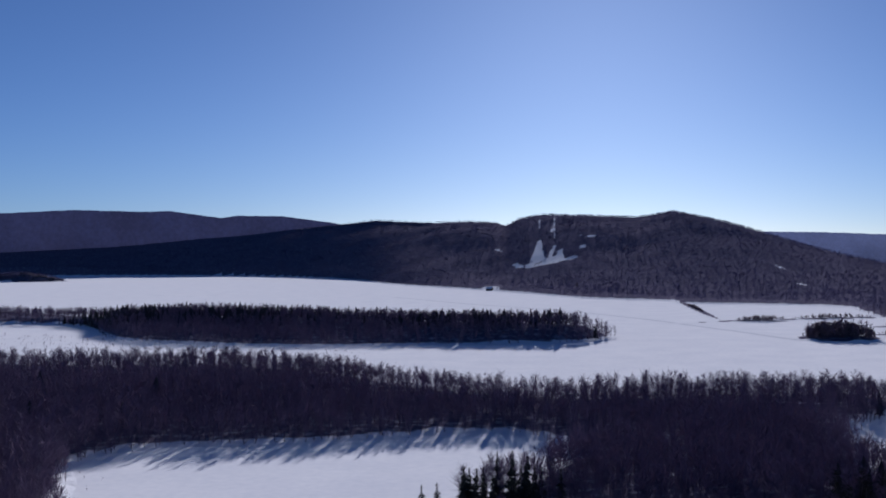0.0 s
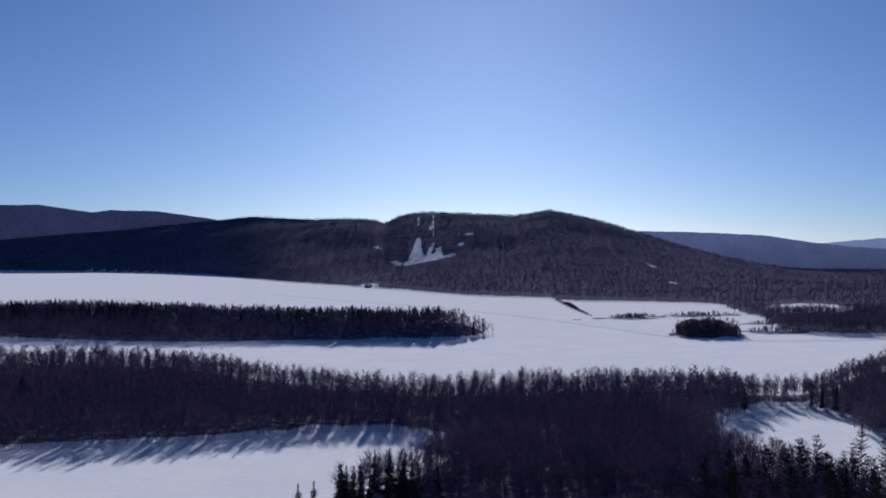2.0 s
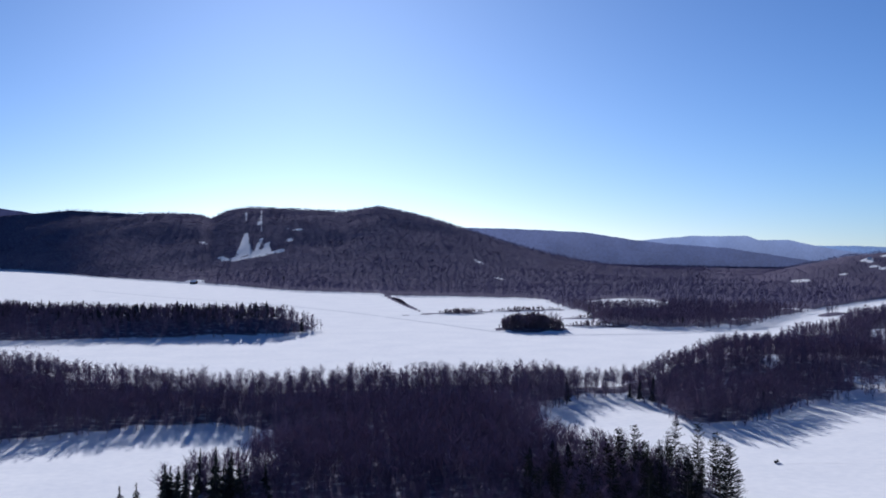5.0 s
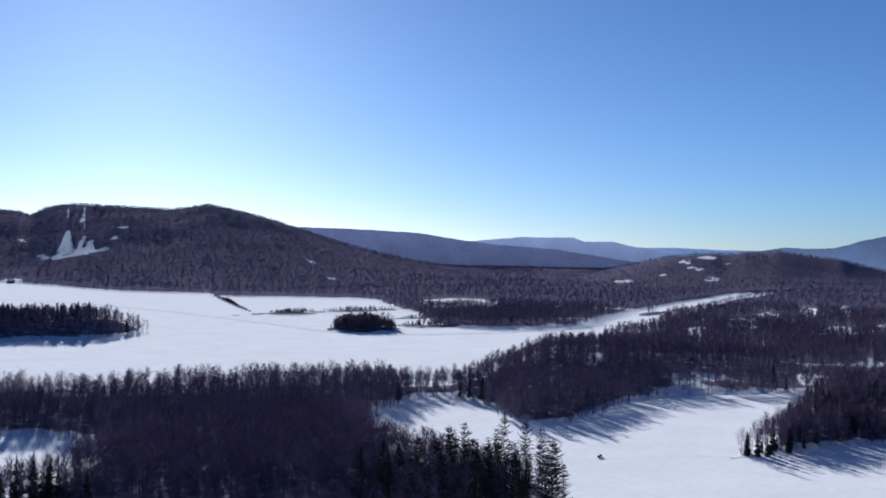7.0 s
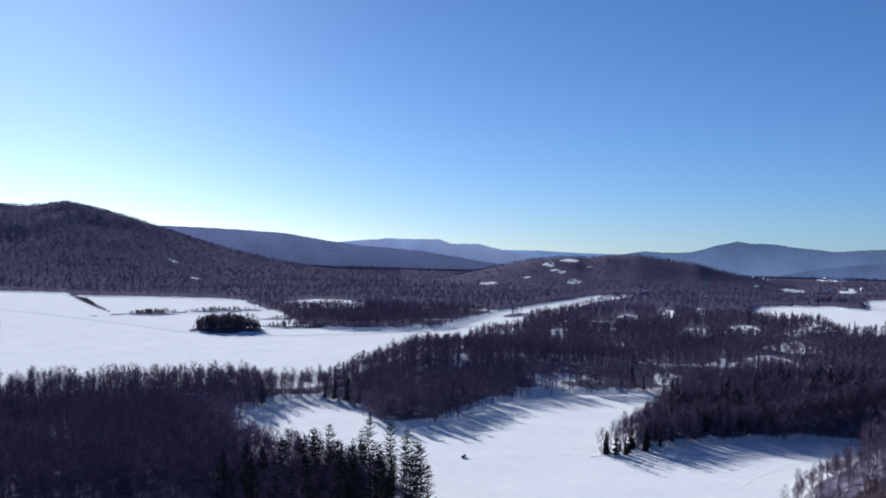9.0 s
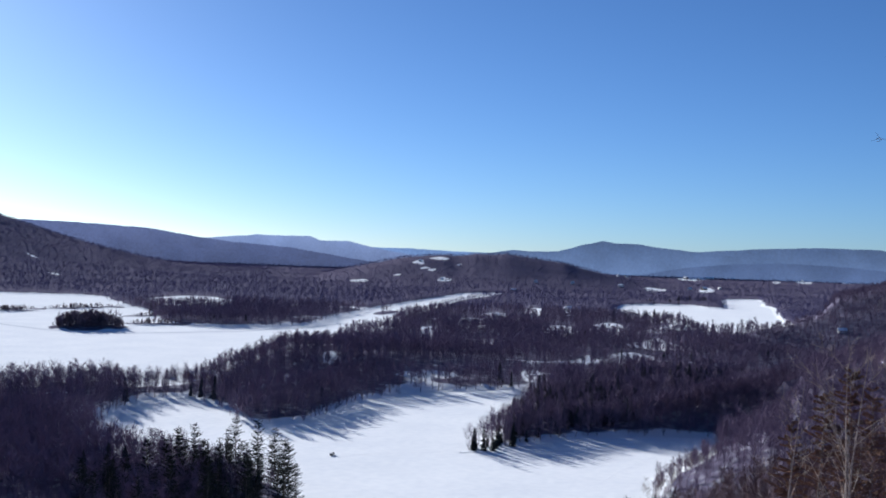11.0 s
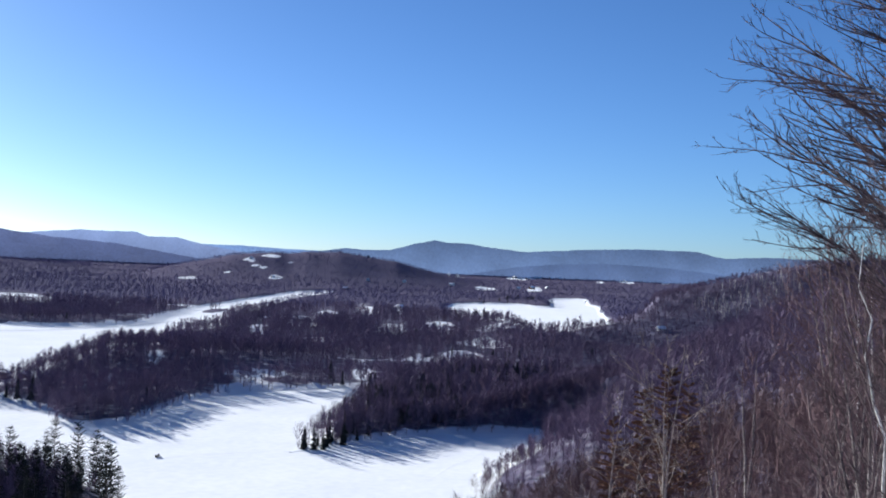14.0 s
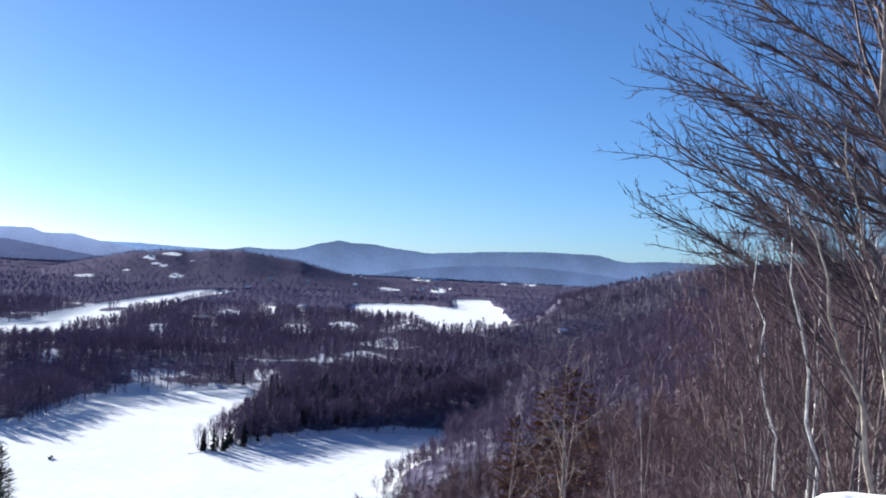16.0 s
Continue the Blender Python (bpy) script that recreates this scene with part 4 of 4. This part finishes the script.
def arching_tree(rnd, left, over, rise, girth, limbs, branches, twigs, fine, droop=0.5, first=0.38):
    """A stem that starts upright and arches out over the slope, with long limbs that run on along it in a fan."""
    trunk, boughs = ([], []), []
    stem, n = [], 12
    bow = rnd.uniform(1.4, 1.8)
    for k in range(n + 1):
        f = k / n
        p = left * over * f ** bow + Vector((0, 0, -0.4 + (rise + 0.4) * (droop * (1 - (1 - f) ** 2) + (1 - droop) * f)))
        stem.append(p + Vector((rnd.uniform(-1, 1), rnd.uniform(-1, 1), rnd.uniform(-1, 1))) * 0.012 * rise * min(1, 4 * f))
    tube(trunk, stem, [girth * (1 - 0.86 * (k / n) ** 0.8) for k in range(n + 1)], 8)
    size = math.hypot(over, rise)
    for i in range(limbs):
        f = first + (0.98 - first) * (i + rnd.random()) / limbs
        p, d = along(stem, f)
        way = (d * 0.8 + fork(rnd, d, rnd.uniform(30, 65)) * 0.5 + left * rnd.uniform(0.1, 0.8) + Vector((0, 0, rnd.uniform(-0.2, 0.12)))).normalized()
        reach = size * rnd.uniform(0.2, 0.38) * (1.2 - 0.65 * f)
        boughs.append(([], []))
        limb_with_twigs(rnd, boughs[-1], p, way, reach, max(fine * 2.2, girth * 0.40 * (1 - 0.6 * f)), branches, twigs, fine, 0.015)
    return trunk, boughs


rnd = random.Random(61)
# the thicket beside the lookout: bearing and distance of the foot, bearing and elevation of the tip, girth, limbs
for a, d, tip_a, tip_e, girth, limbs in ((79.0, 11.0, 59.5, 6.0, 0.058, 18), (77.0, 11.5, 61.2, 9.6, 0.058, 17), (75.5, 12.5, 59.5, 3.0, 0.052, 17), (80.5, 10.5, 61.0, 10.5, 0.060, 17), (78.0, 12.0, 61.7, 7.4, 0.06, 16), (82.0, 11.5, 62.8, 14.0, 0.062, 16),
                                         (76.4, 14.0, 62.3, 4.6, 0.055, 16), (81.0, 12.5, 64.1, 11.5, 0.06, 15), (84.0, 12.0, 64.6, 17.0, 0.065, 14), (73.6, 10.0, 68.9, 17.0, 0.08, 9), (79.5, 14.5, 66.1, 8.0, 0.06, 14), (83.0, 13.5, 67.1, 14.0, 0.065, 14), 
                                         (70.6, 15.0, 65.6, -5.0, 0.034, 10), (69.2, 16.0, 65.0, -6.6, 0.034, 10), (78.0, 16.5, 63.8, 3.0, 0.05, 16), (80.0, 17.0, 64.3, 7.5, 0.055, 16), (82.0, 17.5, 66.1, 11.5, 0.06, 16)):
    x, y = at_bearing(a, d)
    z = ground_at(x, y)
    left = (Vector((-math.cos(radians(a)), math.sin(radians(a)), 0)) + Vector((math.sin(radians(a)), math.cos(radians(a)), 0)) * rnd.uniform(-0.2, 0.2)).normalized()
    over, rise = d * math.tan(radians(a - tip_a)) * 0.86, EYE_Z + d * math.tan(radians(tip_e)) - z
    made, boughs = arching_tree(rnd, left, over, rise, girth, limbs + 2, 9, 5, 0.0031, 0.5, 0.54 if tip_e > -0.5 else 0.25)
    root = tagged(new("arching_tree"), "leafless grey-barked tree arching out over the slope", "tree", "thicket beside the lookout")
    root.matrix_basis = pose(x, y, z)
    trunk = part("trunk", *made, BARK, root)
    for bough in boughs:
        part("limb", *bough, TWIG, trunk)


# leaning birches, a straight dark stem and sunlit grey trunks in front: as above, then the first limb, the bark and what it looks like
rnd = random.Random(83)
for a, d, tip_a, tip_e, girth, limbs, first, bark, label in ((69.5, 9.6, 67.0, 3.6, 0.034, 11, 0.55, BIRCH, "slim white birch leaning out over the slope"), (67.9, 10.6, 65.5, 1.2, 0.030, 9, 0.5, BIRCH, "slim white birch leaning out over the slope"), (68.9, 11.2, 67.9, -1.2, 0.024, 8, 0.5, BIRCH, "thin white birch with a bent top"),
                                                             (66.35, 9.4, 66.2, -1.0, 0.021, 9, 0.4, TWIG, "straight dark sapling among the birches"), (73.0, 9.0, 67.4, 4.2, 0.046, 12, 0.5, PALE_BARK, "sunlit grey-tan trunk leaning out of the thicket"), (73.6, 10.2, 69.2, 7.5, 0.050, 11, 0.5, PALE_BARK, "sunlit grey-tan trunk leaning out of the thicket"),
                                                             (71.6, 8.6, 67.2, -4.5, 0.022, 8, 0.35, TWIG, "dark crooked sapling reaching over the snowy boulder"), (67.4, 8.2, 63.6, -6.6, 0.020, 8, 0.35, TWIG, "dark crooked sapling reaching over the slope")):
    x, y = at_bearing(a, d)
    z = ground_at(x, y)
    left = Vector((-math.cos(radians(a)), math.sin(radians(a)), 0))
    made, boughs = arching_tree(rnd, left, d * math.tan(radians(a - tip_a)), EYE_Z + d * math.tan(radians(tip_e)) - z, girth, limbs, 7, 4, 0.0027, 0.2, first)
    root = tagged(new("leaning_tree"), label, "tree", "thicket beside the lookout")
    root.matrix_basis = pose(x, y, z)
    trunk = part("trunk", *made, bark, root)
    for bough in boughs:
        part("limb", *bough, TWIG, trunk)

# fine-twigged young hardwoods and saplings behind it
rnd = random.Random(29)
for a, d, top in ((64.6, 26, 3.4), (66.4, 23, 5.6), (68.2, 25, 7.5), (70.0, 23, 9.0), (71.8, 22, 10.5), (73.5, 24, 11.5), (66.0, 30, 3.6), (69.0, 30, 6.0), (72.0, 29, 8.5), (67.4, 20, 4.4), (70.8, 19, 7.0)):
    x, y = at_bearing(a, d)
    z = ground_at(x, y)
    tall = EYE_Z + d * math.tan(radians(top)) - z
    put_tree("young_hardwood", hardwood(rnd, tall, tall * 0.0075, 26, 10, 6, 0.22, 0.04, 0.0062, True, 0.27), BARK, TWIG_WARM, pose(x, y, z, 0, 0, rnd.uniform(0, 360)), "slender leafless hardwood with fine reddish twigs", group="young hardwoods by the lookout")
rnd = random.Random(23)
for a, d, top in ((65.6, 12.5, -5.5), (66.6, 11.0, -4.0), (67.6, 13.0, -2.5), (68.4, 10.5, -4.5), (69.4, 12.0, -1.0), (70.2, 10.0, -3.0), (71.0, 12.5, 1.0), (71.8, 10.5, -1.5), (64.4, 14.5, -6.5), (66.0, 15.5, -3.5)):
    x, y = at_bearing(a, d)
    z = ground_at(x, y)
    tall = EYE_Z + d * math.tan(radians(top)) - z
    put_tree("sapling", hardwood(rnd, tall, 0.011 * tall + 0.012, 16, 5, 3, 0.2, 0.1, 0.0036, True, 0.42), BARK, TWIG, pose(x, y, z, 0, 0, rnd.uniform(0, 360)), "dark leafless sapling with crooked branches by the lookout", group="saplings in the thicket")
kinds = [put_tree("sapling", hardwood(rnd, 5.5, 0.037, 15, 6, 5, 0.14, 0.08, 0.0075, False, 0.4), (BARK, BARK, BIRCH)[k], TWIG_WARM, pose(*at_bearing(69 + 1.5 * k, 19 + k), ground_at(*at_bearing(69 + 1.5 * k, 19 + k))), "thin leafless sapling in the thicket", group="saplings in the thicket") for k in range(3)]
stand(kinds, [at_bearing(rnd.uniform(64.5, 76), rnd.uniform(17, 36)) for _ in range(34)], "", "", rnd, 0.7, 1.3)


# ---- snow-capped boulder on the ledge ----
def lump(name, centre, size, seed, mat, parent, cut=-1.0, rough=0.14):
    bm = bmesh.new()
    bmesh.ops.create_icosphere(bm, subdivisions=4, radius=1)
    for v in bm.verts:
        n = noise.noise(v.co * 1.3 + Vector((seed, 0, 0))) + 0.5 * noise.noise(v.co * 3.1 + Vector((0, seed, 0)))
        v.co *= 1 + rough * n
        v.co.z = max(v.co.z, cut)
        v.co = Vector((v.co.x * size[0], v.co.y * size[1], v.co.z * size[2])) + Vector(centre)
    me = bpy.data.meshes.new(name)
    bm.to_mesh(me)
    bm.free()
    me.shade_smooth()
    me.materials.append(mat)
    ob = new(name, me)
    ob.parent = parent
    return ob


ROCK = material("grey_rock", (0.10, 0.095, 0.09), 0.85, (0.28, 0.26, 0.24), 2.5, 0.6, 7.0, gloss=0.2)
x, y = at_bearing(69.3, 6.2)
z = ground_at(x, y)
boulder = tagged(new("boulder"), "grey boulder with a thick cap of white snow", "rock")
boulder.matrix_basis = pose(x, y, z, 0, 0, -69.3)
rise = 78.86 - z
lump("rock", (0.33, 0, rise * 0.4), (0.86, 0.5, rise * 0.48), 3, ROCK, boulder)
lump("snow_cap", (0.32, 0, rise * 0.625), (0.92, 0.54, rise * 0.39), 8, SNOW, boulder, -0.25, 0.13)


# ---- trails on the ice ----
def trail(name, points, width, label, mat=PACKED):
    """A beaten track on the snow, with low ridges along its edges."""
    path = [Vector((x, y, 0)) for x, y in points]
    verts, faces = [], []
    n = 10 * (len(path) - 1)
    for k in range(n + 1):
        p, d = along(path, k / n)
        side = Vector((d.y, -d.x, 0))
        p = p + side * 1.2 * noise.noise(p * 0.02)
        for off, up in ((-1, 0.01), (-0.8, 0.005 + 0.016 * width), (-0.5, 0.03), (0.5, 0.03), (0.8, 0.005 + 0.016 * width), (1, 0.01)):
            verts.append(p + side * off * width / 2 + Vector((0, 0, up)))
    for k in range(n):
        for q in range(5):
            a = k * 6 + q
            faces.append((a, a + 1, a + 7, a + 6))
    me = bpy.data.meshes.new(name)
    me.from_pydata([tuple(v) for v in verts], [], faces)
    me.materials.append(mat)
    return tagged(new(name, me), label, "trail", kind="structure")


trail("trail", [(-90, 2050), (35, 1763), (175, 1521), (240, 1340), (267, 1233), (298, 1106), (317, 1015), (366, 958), (480, 955), (567, 985), (640, 1030)], 7, "beaten snowmobile track across the frozen lake")


trail("trail", [(230, 372), (239, 371), (252, 366), (268, 361), (278, 354)], 1.4, "narrow snowmobile track on the pond snow", SNOW_ICE)
trail("trail", [(284, 284), (297, 291), (308, 297), (330, 306), (343, 313)], 1.1, "faint single-file footpath across the pond snow", SNOW_ICE)


# ---- snowmobile on the pond ----
def box(bm, centre, size, bevel=0.0, taper=1.0):
    made = bmesh.ops.create_cube(bm, size=1)["verts"]
    for v in made:
        k = taper if v.co.z > 0 else 1
        v.co = Vector((v.co.x * size[0] * k, v.co.y * size[1] * k, v.co.z * size[2])) + Vector(centre)
    if bevel:
        bmesh.ops.bevel(bm, geom=list({e for v in made for e in v.link_edges}), offset=bevel, segments=2, affect="EDGES")


def bm_part(name, bm, mat, parent, label=""):
    me = bpy.data.meshes.new(name)
    bm.to_mesh(me)
    bm.free()
    me.materials.append(mat)
    ob = new(name, me)
    ob.parent = parent
    return tagged(ob, label) if label else ob


sled = tagged(new("snowmobile"), "dark snowmobile parked on the pond snow", "snowmobile")
sled.matrix_basis = pose(228, 373, 0.02, 0, 0, 25)
for name, centre, size, bevel, taper in (("hood", (0.75, 0, 0.62), (1.1, 0.8, 0.5), 0.12, 0.7), ("seat", (-0.45, 0, 0.74), (1.3, 0.42, 0.28), 0.08, 0.9), ("tunnel", (-0.5, 0, 0.42), (2.0, 0.5, 0.3), 0.05, 0.95),
                                         ("track", (-0.55, 0, 0.17), (2.1, 0.42, 0.32), 0.12, 0.85), ("windshield", (0.55, 0, 1.0), (0.08, 0.6, 0.42), 0.03, 0.8), ("rack", (-1.35, 0, 0.8), (0.5, 0.5, 0.3), 0.05, 0.9)):
    bm = bmesh.new()
    box(bm, centre, size, bevel, taper)
    bm_part(name, bm, DARK, sled)
bm = bmesh.new()
box(bm, (0.25, 0, 1.02), (0.06, 0.78, 0.05), 0.015)
box(bm, (0.32, 0, 0.9), (0.07, 0.07, 0.26))
bm_part("handlebar", bm, DARK, sled)
bm = bmesh.new()
box(bm, (1.28, 0, 0.66), (0.06, 0.34, 0.12), 0.02)
bm_part("headlight", bm, GLASS, sled, "glass headlight")
for side in (-0.5, 0.5):
    bm = bmesh.new()
    box(bm, (1.0, side, 0.07), (1.2, 0.16, 0.08), 0.03)
    box(bm, (0.95, side * 0.8, 0.28), (0.08, 0.08, 0.4))
    bm_part("ski", bm, DARK, sled)


# ---- houses in the valley ----
def house(x, y, turn, size, wall_mat, label, z=None):
    w, d, h = size
    root = tagged(new("house"), label, "house", "houses in the valley")
    root.matrix_basis = pose(x, y, (ground_at(x, y) if z is None else z) - 0.2, 0, 0, turn)
    bm = bmesh.new()
    box(bm, (0, 0, h / 2), (w, d, h))
    gable = h + d * 0.33
    for s in (-1, 1):
        bm.faces.new([bm.verts.new(c) for c in ((s * w / 2, -d / 2, h), (s * w / 2, d / 2, h), (s * w / 2, 0, gable))][:: s])
    bm_part("wall", bm, wall_mat, root)
    bm = bmesh.new()
    over, thick = 0.5, 0.35
    for s in (-1, 1):
        a = [Vector((q * (w / 2 + over), s * (d / 2 + over), h - over * 0.66)) for q in (-1, 1)]
        b = [Vector((q * (w / 2 + over), 0, gable)) for q in (-1, 1)]
        low = [bm.verts.new(c) for c in (a[0], a[1], b[1], b[0])]
        high = [bm.verts.new(c + Vector((0, 0, thick))) for c in (a[0], a[1], b[1], b[0])]
        bm.faces.new(low), bm.faces.new(high)
        for k in range(4):
            bm.faces.new((low[k], low[(k + 1) % 4], high[(k + 1) % 4], high[k]))
    bmesh.ops.recalc_face_normals(bm, faces=bm.faces[:])
    bm_part("roof", bm, SNOW, root, "roof under deep snow")
    for s in (-1, 1):
        for k in (-0.28, 0.28):
            bm = bmesh.new()
            for dx, dz, sx, sz in ((-0.6, 0, 0.12, 1.52), (0.6, 0, 0.12, 1.52), (0, -0.7, 1.08, 0.12), (0, 0.7, 1.08, 0.12), (0, 0, 0.06, 1.28)):
                box(bm, (k * w + dx, s * (d / 2 + 0.04), h * 0.55 + dz), (sx, 0.12, sz))
            window = bm_part("window", bm, PAINT, root, "white-painted window frame")
            bm = bmesh.new()
            box(bm, (k * w, s * (d / 2 + 0.02), h * 0.55), (1.08, 0.05, 1.28))
            bm_part("pane", bm, GLASS, window)
    bm = bmesh.new()
    box(bm, (0, -d / 2 - 0.03, 1.05), (1.0, 0.08, 2.1))
    door = bm_part("door", bm, TIMBER, root)
    bm = bmesh.new()
    box(bm, (0.38, -d / 2 - 0.1, 1.05), (0.12, 0.07, 0.04), 0.01)
    bm_part("handle", bm, DARK, door)
    bm = bmesh.new()
    box(bm, (w * 0.22, d * 0.12, gable + 0.2), (0.7, 0.7, 1.6), 0.05)
    bm_part("chimney", bm, ROCK, root)
    return root


white, brown = "small white clapboard house with snow on its roof", "small brown timber house with snow on its roof"
for x, y, big in ((916, 609, 0.8), (1085, 1155, 1.1), (1105, 1180, 0.9), (845, 832, 1.0), (868, 1048, 0.9), (772, 980, 0.9), (283, 628, 0.9), (272, 634, 0.8), (290, 617, 0.8), (3330, 2900, 1.6), (3380, 2870, 1.4),
                  (3450, 2890, 1.8), (3480, 2840, 1.5), (3520, 2930, 1.5), (3560, 2860, 1.6), (3640, 2620, 1.4), (3700, 2640, 1.6), (2180, 1838, 1.3), (2140, 1850, 1.2), (3010, 2900, 1.3), (3115, 3003, 1.5), (3170, 3102, 1.5), (3204, 2764, 1.5), (3260, 2775, 1.3), (2247, 1898, 1.2), (2290, 1880, 1.1), (1898, 1847, 1.2), (1748, 1851, 1.1), (1669, 1886, 1.1), (1448, 1701, 1.1), (1640, 2290, 0.9), (1500, 2010, 0.8), (98, 2370, 1.4)):
    pick = rnd.random() < 0.6
    house(x, y, rnd.uniform(0, 180), (9 * big, 7 * big, 3.4 * big), PAINT if pick else TIMBER, white if pick else brown)
